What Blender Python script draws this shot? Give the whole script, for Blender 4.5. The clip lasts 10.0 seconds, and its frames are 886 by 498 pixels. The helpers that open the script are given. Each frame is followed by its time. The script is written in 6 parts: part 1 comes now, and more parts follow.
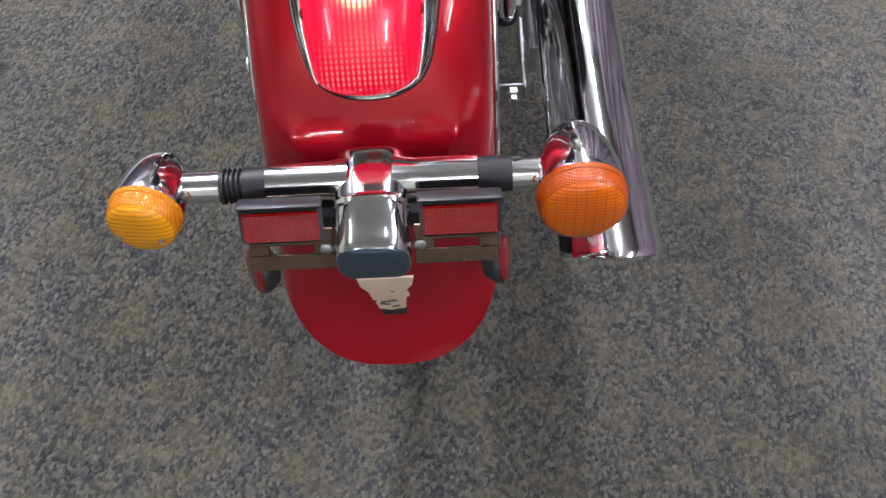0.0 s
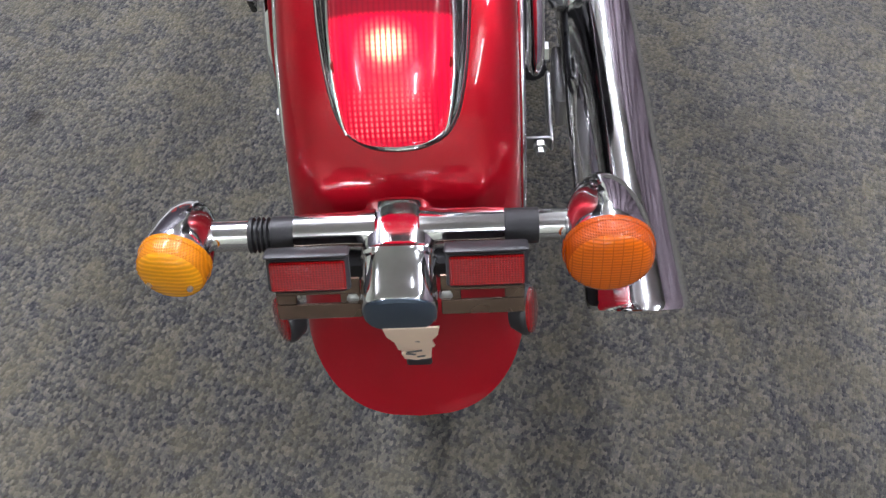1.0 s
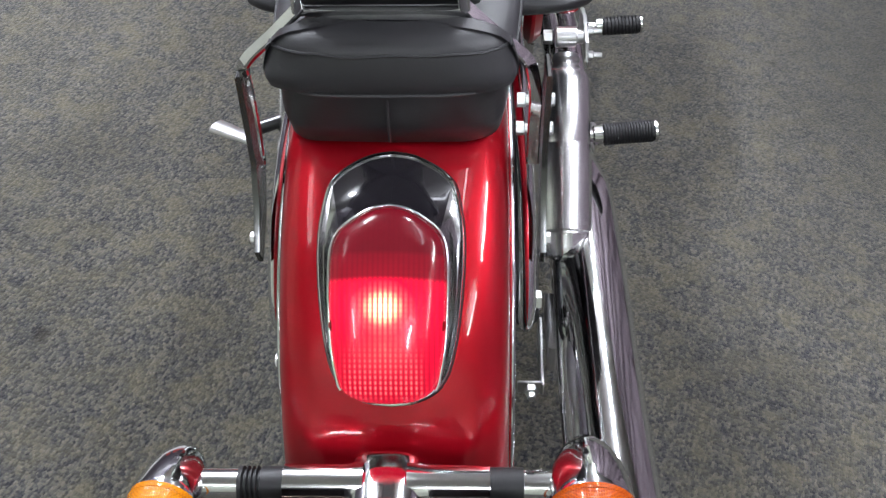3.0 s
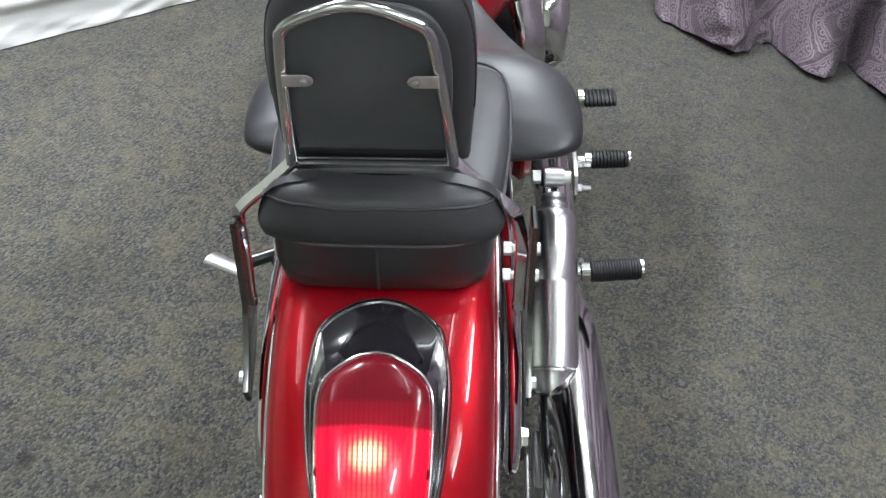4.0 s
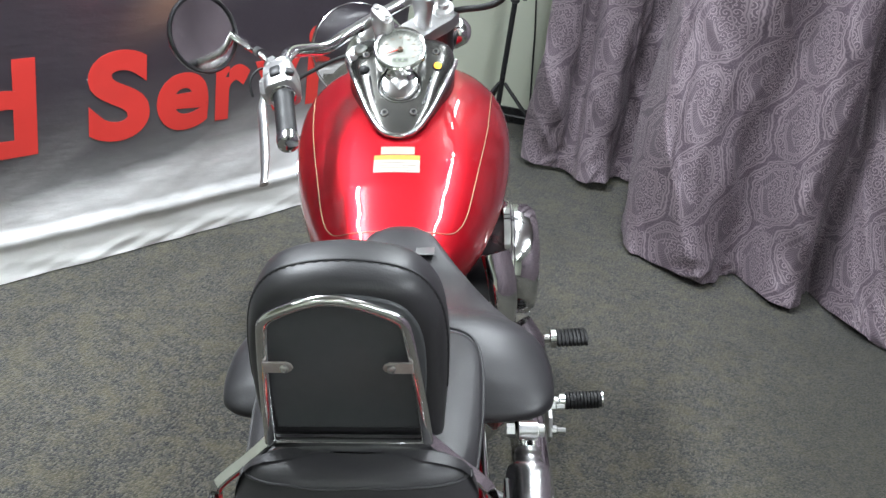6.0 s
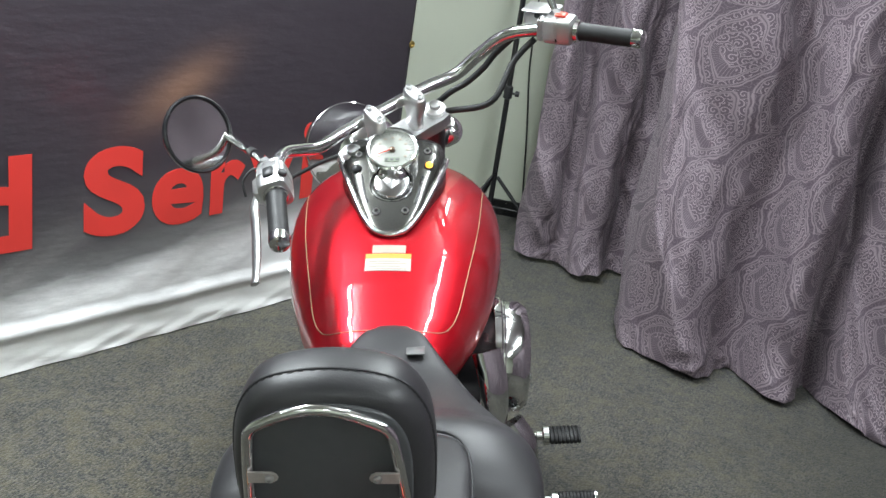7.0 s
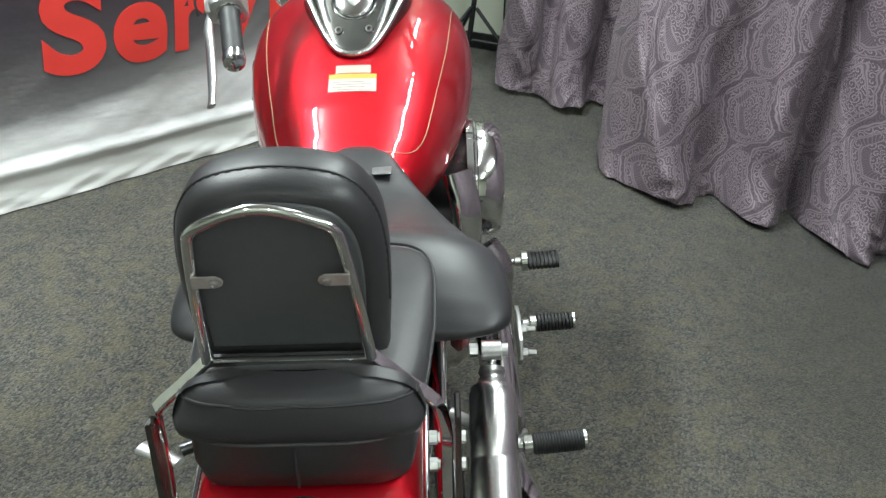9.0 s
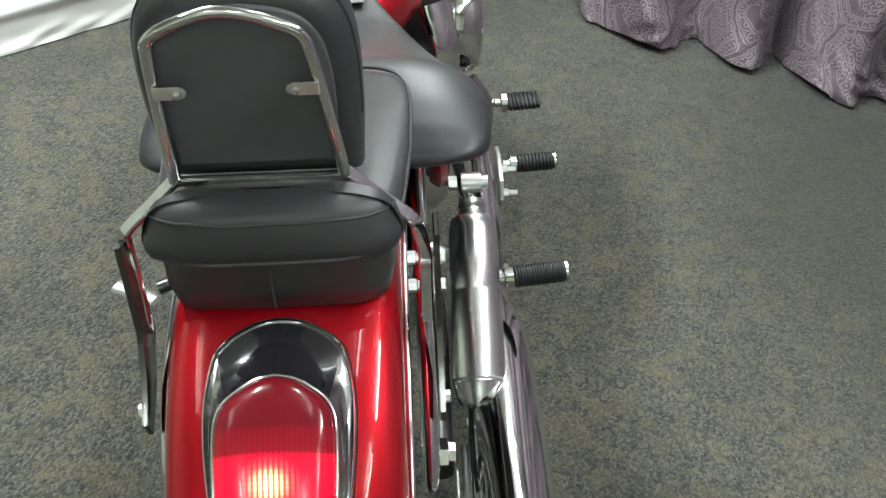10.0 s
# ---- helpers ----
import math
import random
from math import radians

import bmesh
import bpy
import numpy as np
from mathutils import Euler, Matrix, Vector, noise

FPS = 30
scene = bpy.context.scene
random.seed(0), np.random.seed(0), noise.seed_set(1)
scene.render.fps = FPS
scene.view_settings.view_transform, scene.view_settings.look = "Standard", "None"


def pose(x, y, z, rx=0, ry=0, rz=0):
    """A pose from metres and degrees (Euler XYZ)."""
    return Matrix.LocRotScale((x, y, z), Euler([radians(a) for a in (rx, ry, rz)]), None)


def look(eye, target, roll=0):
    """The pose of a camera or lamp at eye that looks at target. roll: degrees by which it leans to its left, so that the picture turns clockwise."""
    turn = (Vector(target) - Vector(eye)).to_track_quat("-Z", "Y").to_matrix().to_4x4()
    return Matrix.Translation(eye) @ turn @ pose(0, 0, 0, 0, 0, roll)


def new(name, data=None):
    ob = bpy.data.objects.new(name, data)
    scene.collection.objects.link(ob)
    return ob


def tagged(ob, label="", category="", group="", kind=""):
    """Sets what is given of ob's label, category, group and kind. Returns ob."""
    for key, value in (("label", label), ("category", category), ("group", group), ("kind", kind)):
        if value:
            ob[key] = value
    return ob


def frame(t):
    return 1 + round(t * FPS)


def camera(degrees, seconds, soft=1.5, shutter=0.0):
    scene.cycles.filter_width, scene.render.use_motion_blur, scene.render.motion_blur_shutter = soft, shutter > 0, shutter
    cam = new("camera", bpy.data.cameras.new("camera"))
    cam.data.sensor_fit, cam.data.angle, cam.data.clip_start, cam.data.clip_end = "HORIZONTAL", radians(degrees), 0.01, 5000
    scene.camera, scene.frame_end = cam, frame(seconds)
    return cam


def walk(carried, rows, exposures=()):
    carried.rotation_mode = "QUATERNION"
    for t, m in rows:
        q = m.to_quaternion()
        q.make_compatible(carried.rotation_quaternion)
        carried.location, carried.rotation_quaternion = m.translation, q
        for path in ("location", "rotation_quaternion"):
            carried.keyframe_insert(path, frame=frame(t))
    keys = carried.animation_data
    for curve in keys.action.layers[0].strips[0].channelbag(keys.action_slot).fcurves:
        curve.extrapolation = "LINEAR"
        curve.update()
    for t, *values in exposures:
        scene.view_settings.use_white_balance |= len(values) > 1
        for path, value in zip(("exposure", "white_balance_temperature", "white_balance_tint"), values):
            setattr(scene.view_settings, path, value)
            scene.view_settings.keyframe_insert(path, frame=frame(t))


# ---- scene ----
cam = camera(46.8, 10.0)
PATH = [
    (0, (0.156, 0.072, 1.217), (0.18, 1.174, -0.452), 10.2),
    (0.5, (0.156, 0.071, 1.218), (0.138, 1.2, -0.433), 8.7),
    (1, (0.155, 0.07, 1.219), (0.114, 1.246, -0.398), 8.2),
    (1.5, (0.152, 0.071, 1.229), (0.091, 1.305, -0.344), 7.9),
    (2, (0.153, 0.078, 1.246), (0.069, 1.385, -0.265), 7.9),
    (2.5, (0.154, 0.086, 1.267), (0.054, 1.473, -0.171), 8.3),
    (3, (0.154, 0.09, 1.281), (0.04, 1.547, -0.084), 8.8),
    (3.2, (0.157, 0.092, 1.288), (0.037, 1.579, -0.043), 8.9),
    (4.3, (0.153, 0.1, 1.336), (-0.001, 1.723, 0.177), 9.3),
    (4.5, (0.154, 0.097, 1.344), (-0.005, 1.741, 0.216), 9.2),
    (5, (0.156, 0.103, 1.367), (-0.02, 1.805, 0.332), 8.6),
    (5.5, (0.154, 0.1, 1.388), (-0.03, 1.856, 0.448), 8.5),
    (6, (0.147, 0.099, 1.401), (-0.04, 1.897, 0.546), 8.6),
    (6.2, (0.143, 0.102, 1.407), (-0.047, 1.916, 0.586), 9.0),
    (7.3, (0.155, 0.103, 1.422), (-0.058, 1.97, 0.739), 8.3),
    (7.5, (0.157, 0.113, 1.421), (-0.054, 1.975, 0.722), 8.3),
    (8, (0.166, 0.121, 1.411), (-0.037, 1.963, 0.657), 8.1),
    (8.5, (0.18, 0.126, 1.387), (-0.003, 1.933, 0.549), 7.7),
    (9, (0.193, 0.136, 1.359), (0.05, 1.886, 0.4), 7.4),
    (9.5, (0.202, 0.14, 1.327), (0.103, 1.823, 0.252), 7.3),
    (10, (0.204, 0.14, 1.302), (0.138, 1.758, 0.128), 7.6),
]
# the clip's own exposure and white balance: seconds, stops, kelvin, tint
LIGHT = [(0, 0.38, 6150, 20), (1, 0.48, 6150, 20), (2.5, 0.38, 6150, 18), (4.5, 0.34, 6250, 9), (6, 0.18, 6250, 9), (7.5, 0.04, 6400, 4), (8.5, 0.10, 6450, 2), (9, 0.12, 6450, 1), (9.5, 0.40, 6500, 1), (10, 0.40, 6550, 1)]
walk(cam, [(t, look(eye, target, roll)) for t, eye, target, roll in PATH], LIGHT)

# ---- light ----
world = bpy.data.worlds.new("world")
scene.world = world
world.use_nodes = True
world.node_tree.nodes["Background"].inputs[0].default_value = (0.75, 0.8, 0.9, 1)
world.node_tree.nodes["Background"].inputs[1].default_value = 0.05
CEIL = 2.62


def lamp(name, place, target, sx, sy, watts, colour):
    data = bpy.data.lights.new(name, "AREA")
    data.shape, data.size, data.size_y, data.energy, data.color = "RECTANGLE", sx, sy, watts, colour
    ob = new(name, data)
    ob.matrix_world = look(place, target)
    return ob


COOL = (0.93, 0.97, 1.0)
# hanging tubes out of view, upward lamps added to brighten the ceiling: x, y, watts down, watts up, width
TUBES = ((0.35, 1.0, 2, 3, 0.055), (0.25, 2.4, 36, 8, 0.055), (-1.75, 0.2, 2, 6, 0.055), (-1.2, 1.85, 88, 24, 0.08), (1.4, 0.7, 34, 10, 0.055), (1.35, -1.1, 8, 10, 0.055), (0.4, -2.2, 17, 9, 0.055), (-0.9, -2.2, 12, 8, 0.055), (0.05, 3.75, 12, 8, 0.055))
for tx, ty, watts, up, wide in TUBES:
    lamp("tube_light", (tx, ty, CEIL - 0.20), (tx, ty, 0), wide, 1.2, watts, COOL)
    lamp("ceiling_fill", (tx, ty, CEIL - 0.13), (tx, ty, CEIL), 0.10, 1.2, up, COOL)

# ---- materials ----


class Nodes:
    """Small helper round a node tree."""

    def __init__(self, name):
        self.mat = bpy.data.materials.new(name)
        self.mat.use_nodes = True
        self.t = self.mat.node_tree
        self.b = self.t.nodes["Principled BSDF"]
        self.out = self.t.nodes["Material Output"]
        self.co = self.t.nodes.new("ShaderNodeTexCoord").outputs["Object"]

    def node(self, kind, **inputs):
        n = self.t.nodes.new("ShaderNode" + kind)
        for key, value in inputs.items():
            self.put(n.inputs[key.replace("_", " ")], value)
        return n

    def put(self, socket, value):
        if isinstance(value, bpy.types.NodeSocket):
            self.t.links.new(value, socket)
        else:
            socket.default_value = value

    def set(self, **inputs):
        for key, value in inputs.items():
            self.put(self.b.inputs[key.replace("_", " ")], value)
        return self

    def noise(self, scale, detail=3.0, rough=0.55, co=None):
        return self.node("TexNoise", Vector=co or self.co, Scale=scale, Detail=detail, Roughness=rough).outputs["Fac"]

    def ramp(self, fac, *stops):
        n = self.node("ValToRGB", Fac=fac)
        while len(n.color_ramp.elements) < len(stops):
            n.color_ramp.elements.new(0.5)
        for e, (p, c) in zip(n.color_ramp.elements, stops):
            e.position, e.color = p, (*c, 1) if len(c) == 3 else c
        return n.outputs["Color"]

    def mix(self, fac, a, b, blend="MIX"):
        n = self.t.nodes.new("ShaderNodeMix")
        n.data_type, n.blend_type = "RGBA", blend
        self.put(n.inputs[0], fac)
        self.put(n.inputs[6], (*a, 1) if isinstance(a, tuple) else a)
        self.put(n.inputs[7], (*b, 1) if isinstance(b, tuple) else b)
        return n.outputs[2]

    def math(self, op, a, b=0.0):
        n = self.t.nodes.new("ShaderNodeMath")
        n.operation = op
        self.put(n.inputs[0], a)
        self.put(n.inputs[1], b)
        return n.outputs[0]

    def bump(self, height, strength=0.3, distance=0.002):
        self.put(self.b.inputs["Normal"], self.node("Bump", Height=height, Strength=strength, Distance=distance).outputs[0])
        return self

    def xyz(self, co=None):
        n = self.node("SeparateXYZ", Vector=co or self.co)
        return n.outputs


def grey(v):
    return (v, v, v)


def make_paint():
    n = Nodes("candy_red_paint")
    big = n.noise(9.0, 2.0)
    flake = n.noise(900.0, 1.0)
    col = n.mix(n.ramp(big, (0.3, grey(0)), (0.75, grey(1))), (0.36, 0.0018, 0.0090), (0.43, 0.0026, 0.0120))
    col = n.mix(n.ramp(flake, (0.62, grey(0)), (0.75, grey(0.25))), col, (0.55, 0.02, 0.02))
    n.set(Base_Color=col, Metallic=0.60, Roughness=0.40, Specular_IOR_Level=0.15, Coat_Weight=0.9, Coat_Roughness=0.025)
    n.put(n.b.inputs["Coat Normal"], n.node("Bump", Height=n.noise(45.0, 1.0), Strength=0.02, Distance=0.002).outputs[0])
    return n.mat


def make_chrome(name="chrome", tone=0.78, rough=0.06, worn=0.1):
    n = Nodes(name)
    smear = n.ramp(n.noise(35.0, 4.0), (0.45, grey(rough)), (0.8, grey(rough + worn)))
    col = n.mix(n.noise(120.0, 3.0), grey(tone), grey(tone * 0.86))
    n.set(Base_Color=col, Metallic=1.0, Roughness=smear)
    n.bump(n.noise(250.0, 2.0), 0.015, 0.001)
    return n.mat


def make_plain(name, colour, rough, metal=0.0, vary=0.25, scale=60.0, bump=0.05, coat=0.0):
    n = Nodes(name)
    dark = tuple(c * (1 - vary) for c in colour)
    n.set(Base_Color=n.mix(n.noise(scale, 4.0), colour, dark), Metallic=metal, Coat_Weight=coat,
          Roughness=n.ramp(n.noise(scale * 0.4, 3.0), (0.3, grey(rough * 0.85)), (0.75, grey(min(1, rough * 1.2)))))
    if bump:
        n.bump(n.noise(scale * 5, 2.0), bump, 0.001)
    return n.mat


def make_leather():
    n = Nodes("black_leather")
    grain = n.node("TexVoronoi", Vector=n.co, Scale=420.0).outputs["Distance"]
    worn = n.noise(14.0, 4.0)
    crease = n.ramp(n.noise(26.0, 4.0, 0.6, n.node("Mapping", Vector=n.co, Scale=(0.5, 1.0, 1.6)).outputs[0]), (0.46, grey(1)), (0.50, grey(0)), (0.54, grey(1)))
    n.set(Base_Color=n.mix(worn, (0.022, 0.022, 0.024), (0.036, 0.035, 0.037)), Roughness=n.ramp(worn, (0.3, grey(0.36)), (0.7, grey(0.48))), Specular_IOR_Level=0.42)
    n.bump(n.math("ADD", n.math("MULTIPLY", grain, 0.5), n.math("ADD", n.math("MULTIPLY", crease, 0.25), n.math("MULTIPLY", n.noise(22.0, 3.0), 2.2))), 0.10, 0.0012)
    return n.mat


def make_carpet():
    """Loop pile: one tone a loop, navy, charcoal, olive and tan, in drifting patches."""
    n = Nodes("speckled_carpet")
    turn = n.node("Mapping", Vector=n.co, Rotation=(0, 0, 0.16)).outputs[0]
    stretch = n.node("Mapping", Vector=turn, Scale=(1.0, 0.72, 1.0)).outputs[0]
    loop = n.node("TexVoronoi", Vector=stretch, Scale=235.0, Randomness=0.6)
    pick = n.xyz(loop.outputs["Color"])[0]
    fine = n.noise(420.0, 2.0, 0.7, stretch)
    mid = n.noise(105.0, 3.0, 0.7, stretch)
    drift = n.noise(21.0, 4.0, 0.65, stretch)
    yarn = n.math("ADD", n.math("MULTIPLY", pick, 0.42), n.math("ADD", n.math("MULTIPLY", mid, 0.46), n.math("MULTIPLY", fine, 0.34)))
    tan = n.ramp(n.noise(34.0, 3.0, 0.6, turn), (0.44, grey(0)), (0.62, grey(0.42)))
    base = n.ramp(yarn, (0.36, (0.020, 0.0205, 0.024)), (0.52, (0.040, 0.0405, 0.042)), (0.66, (0.072, 0.070, 0.063)), (0.82, (0.112, 0.105, 0.085)), (0.97, (0.17, 0.158, 0.125)))
    base = n.mix(tan, base, n.mix(0.5, base, (0.125, 0.115, 0.072)))
    col = n.mix(n.ramp(drift, (0.36, grey(0.26)), (0.48, grey(0))), base, n.mix(0.55, base, (0.016, 0.020, 0.032)))
    col = n.mix(n.ramp(n.noise(13.0, 5.0, 0.7, turn), (0.47, grey(0)), (0.62, grey(0.8))), col, n.mix(0.5, base, (0.125, 0.112, 0.066)))
    dirt = n.ramp(n.noise(2.4, 6.0, 0.62), (0.48, grey(0)), (0.68, grey(0.6)))
    col = n.mix(dirt, col, n.mix(0.55, base, (0.020, 0.020, 0.018)))
    # broad darker, more olive patch right of the bike, noise-broken at its edge
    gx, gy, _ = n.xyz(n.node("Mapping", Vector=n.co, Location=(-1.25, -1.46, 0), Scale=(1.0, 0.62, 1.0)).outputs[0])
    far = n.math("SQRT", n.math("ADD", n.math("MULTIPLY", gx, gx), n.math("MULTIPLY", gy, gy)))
    olive_patch = n.ramp(n.math("ADD", far, n.math("MULTIPLY", n.noise(4.0, 5.0, 0.65), 0.7)), (0.60, grey(0.8)), (1.35, grey(0)))
    col = n.mix(olive_patch, col, n.mix(0.62, base, (0.026, 0.026, 0.017)))
    stain = n.ramp(n.noise(8.0, 2.0), (0.70, grey(0)), (0.76, grey(0.7)))
    col = n.mix(stain, col, (0.014, 0.012, 0.010))
    n.set(Base_Color=col, Roughness=0.95, Specular_IOR_Level=0.12, Sheen_Weight=0.1)
    pile = n.math("SUBTRACT", 1.0, n.math("MULTIPLY", loop.outputs["Distance"], 1.3))
    rows = n.node("TexWave", Vector=turn, Scale=30.0, Distortion=3.0, Detail=2.0, Detail_Scale=4.0).outputs["Fac"]
    n.bump(n.math("ADD", n.math("MULTIPLY", rows, 0.3), n.math("ADD", pile, mid)), 0.6, 0.004)
    return n.mat


def make_curtain():
    """Half-drop rows of teardrop medallions drawn in fine pale lines."""
    n = Nodes("paisley_curtain")
    uv = n.node("UVMap").outputs["UV"]
    wob = n.node("TexNoise", Vector=uv, Scale=9.0, Detail=2.0).outputs["Color"]
    u, v, _ = n.xyz(n.mix(0.05, uv, wob))
    M = n.math

    def spot(du, dv):
        x = M("MULTIPLY", M("SUBTRACT", M("FRACT", M("ADD", M("DIVIDE", u, 0.34), du)), 0.5), 0.34)
        y = M("MULTIPLY", M("SUBTRACT", M("FRACT", M("ADD", M("DIVIDE", v, 0.225), dv)), 0.5), 0.225)
        x, y = M("DIVIDE", M("ADD", x, M("MULTIPLY", y, -0.22)), 0.110), M("DIVIDE", y, 0.124)
        r = M("SQRT", M("ADD", M("MULTIPLY", x, x), M("MULTIPLY", y, y)))
        tip = M("POWER", M("MAXIMUM", M("DIVIDE", M("ADD", M("MULTIPLY", x, 0.30), M("MULTIPLY", y, 0.95)), M("MAXIMUM", r, 0.01)), 0.0), 9.0)
        return M("MULTIPLY", r, M("SUBTRACT", 1.0, M("MULTIPLY", tip, 0.22))), M("ARCTAN2", y, x)

    def line(value, at, wide):
        return n.ramp(M("ABSOLUTE", M("SUBTRACT", value, at)), (wide * 0.5, grey(1)), (wide * 1.3, grey(0)))

    def ring(d, lo, hi):
        return M("MULTIPLY", M("GREATER_THAN", d, lo), M("LESS_THAN", d, hi))

    (da, ta), (db, tb) = spot(0.0, 0.0), spot(0.5, 0.5)
    first = M("LESS_THAN", da, db)
    d = M("MINIMUM", da, db)
    edge = M("MINIMUM", M("SUBTRACT", 1.0, d), M("MULTIPLY", M("ABSOLUTE", M("SUBTRACT", da, db)), 0.5))
    ang = M("ADD", M("MULTIPLY", ta, first), M("MULTIPLY", tb, M("SUBTRACT", 1.0, first)))
    cell = n.node("TexVoronoi", Vector=uv, Scale=40.0, Randomness=0.8)
    off = n.node("VectorMath")
    off.operation = "SUBTRACT"
    n.put(off.inputs[0], uv)
    n.put(off.inputs[1], cell.outputs["Position"])
    cx, cy, _ = n.xyz(off.outputs[0])
    reach = M("SQRT", M("ADD", M("MULTIPLY", cx, cx), M("MULTIPLY", cy, cy)))
    curls = n.ramp(M("SINE", M("ADD", M("MULTIPLY", reach, 2 * math.pi / 0.0098), M("ARCTAN2", cy, cx))), (0.42, grey(0)), (0.62, grey(0.95)))
    scallop = M("MULTIPLY", M("ABSOLUTE", M("SINE", M("MULTIPLY", ang, 11.0))), 0.022)
    rim = line(M("ADD", edge, scallop), 0.08, 0.022)
    veins = n.ramp(M("SINE", M("ADD", M("MULTIPLY", ang, 46.0), M("MULTIPLY", d, 40.0))), (0.50, grey(0)), (0.70, grey(0.4)))
    side = M("GREATER_THAN", M("SINE", M("ADD", ang, 0.9)), -0.15)
    outer = M("ADD", M("MULTIPLY", veins, M("SUBTRACT", 1.0, side)), M("MULTIPLY", curls, side))
    petals = M("ADD", d, M("MULTIPLY", M("ABSOLUTE", M("SINE", M("MULTIPLY", ang, 4.0))), -0.17))
    flower = n.ramp(M("ABSOLUTE", M("SINE", M("MULTIPLY", petals, 26.0))), (0.0, grey(1)), (0.45, grey(0.8)), (0.7, grey(0)))
    lines = M("MAXIMUM", M("MAXIMUM", line(edge, 0.130, 0.016), line(edge, 0.285, 0.016)), M("MAXIMUM", line(edge, 0.33, 0.016), line(edge, 0.545, 0.016)))
    parts = (M("MULTIPLY", rim, 0.8), M("MULTIPLY", lines, 0.75), M("MULTIPLY", curls, ring(edge, 0.150, 0.27)), M("MULTIPLY", outer, ring(edge, 0.345, 0.525)),
             M("MULTIPLY", curls, ring(edge, 0.565, 0.78)), M("MULTIPLY", flower, M("GREATER_THAN", edge, 0.78)), M("MULTIPLY", M("MULTIPLY", curls, 0.25), M("LESS_THAN", edge, 0.05)))
    pattern = 0.0
    for p in parts:
        pattern = M("MAXIMUM", pattern, p)
    weave = n.node("TexNoise", Vector=uv, Scale=620.0, Detail=1.0).outputs["Fac"]
    fade = n.node("TexNoise", Vector=uv, Scale=14.0, Detail=2.0).outputs["Fac"]
    inside = n.ramp(edge, (0.030, grey(0)), (0.065, grey(1)))
    ground = n.mix(fade, (0.079, 0.059, 0.077), (0.099, 0.075, 0.093))
    ground = n.mix(M("MULTIPLY", inside, 0.55), ground, (0.122, 0.095, 0.115))
    col = n.mix(M("MULTIPLY", pattern, M("ADD", M("MULTIPLY", M("ADD", weave, n.node("TexNoise", Vector=uv, Scale=5.0, Detail=3.0).outputs["Fac"]), 0.75), 0.1)), ground, (0.351, 0.288, 0.315))
    col = n.mix(M("MULTIPLY", weave, 0.25), col, (0.10, 0.080, 0.096))
    n.set(Base_Color=col, Roughness=0.62, Sheen_Weight=0.05, Specular_IOR_Level=0.3)
    n.bump(M("ADD", M("MULTIPLY", pattern, 0.6), weave), 0.25, 0.002)
    return n.mat


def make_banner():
    """White foot that fades into a dark field, with soft light rays and one amber glow put into the colour."""
    n = Nodes("printed_vinyl")
    uv = n.node("UVMap").outputs["UV"]
    s, h, _ = n.xyz(uv)
    M = n.math
    wob = M("MULTIPLY", M("SUBTRACT", n.node("TexNoise", Vector=n.node("Mapping", Vector=uv, Scale=(2.2, 5.0, 1.0)).outputs[0], Scale=2.0, Detail=3.0).outputs["Fac"], 0.5), 0.07)
    hh = M("ADD", M("SUBTRACT", h, M("MULTIPLY", s, 0.10)), wob)
    tone = n.ramp(hh, (0.0, grey(0.86)), (0.165, grey(0.88)), (0.195, grey(0.62)), (0.235, grey(0.20)), (0.31, (0.10, 0.094, 0.097)), (0.50, (0.046, 0.039, 0.048)))
    # pale rays of light mixed into the colour above the foot
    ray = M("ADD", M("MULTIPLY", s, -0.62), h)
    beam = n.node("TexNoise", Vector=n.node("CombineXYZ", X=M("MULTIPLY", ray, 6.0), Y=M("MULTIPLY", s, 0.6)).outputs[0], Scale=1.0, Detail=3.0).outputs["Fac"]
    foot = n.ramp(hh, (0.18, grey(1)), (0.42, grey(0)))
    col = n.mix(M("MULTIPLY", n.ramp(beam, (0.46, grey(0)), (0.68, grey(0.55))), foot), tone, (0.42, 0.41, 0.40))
    # amber glare painted into the sheet as one soft slanting spot
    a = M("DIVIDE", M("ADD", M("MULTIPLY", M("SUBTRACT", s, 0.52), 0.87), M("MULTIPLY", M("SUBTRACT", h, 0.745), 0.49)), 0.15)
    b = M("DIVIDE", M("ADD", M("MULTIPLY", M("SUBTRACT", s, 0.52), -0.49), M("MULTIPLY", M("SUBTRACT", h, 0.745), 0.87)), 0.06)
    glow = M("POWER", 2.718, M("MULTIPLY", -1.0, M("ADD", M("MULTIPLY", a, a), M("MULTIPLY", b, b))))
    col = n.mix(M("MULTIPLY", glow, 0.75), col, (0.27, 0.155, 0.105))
    hem = n.ramp(h, (0.100, grey(1)), (0.106, grey(0)))
    col = n.mix(hem, col, (0.82, 0.82, 0.80))
    n.set(Base_Color=col, Roughness=0.36, Coat_Weight=0.3, Coat_Roughness=0.2)
    n.bump(n.node("TexNoise", Vector=n.node("Mapping", Vector=uv, Scale=(3.0, 9.0, 1.0)).outputs[0], Scale=3.0, Detail=4.0).outputs["Fac"], 0.14, 0.02)
    return n.mat


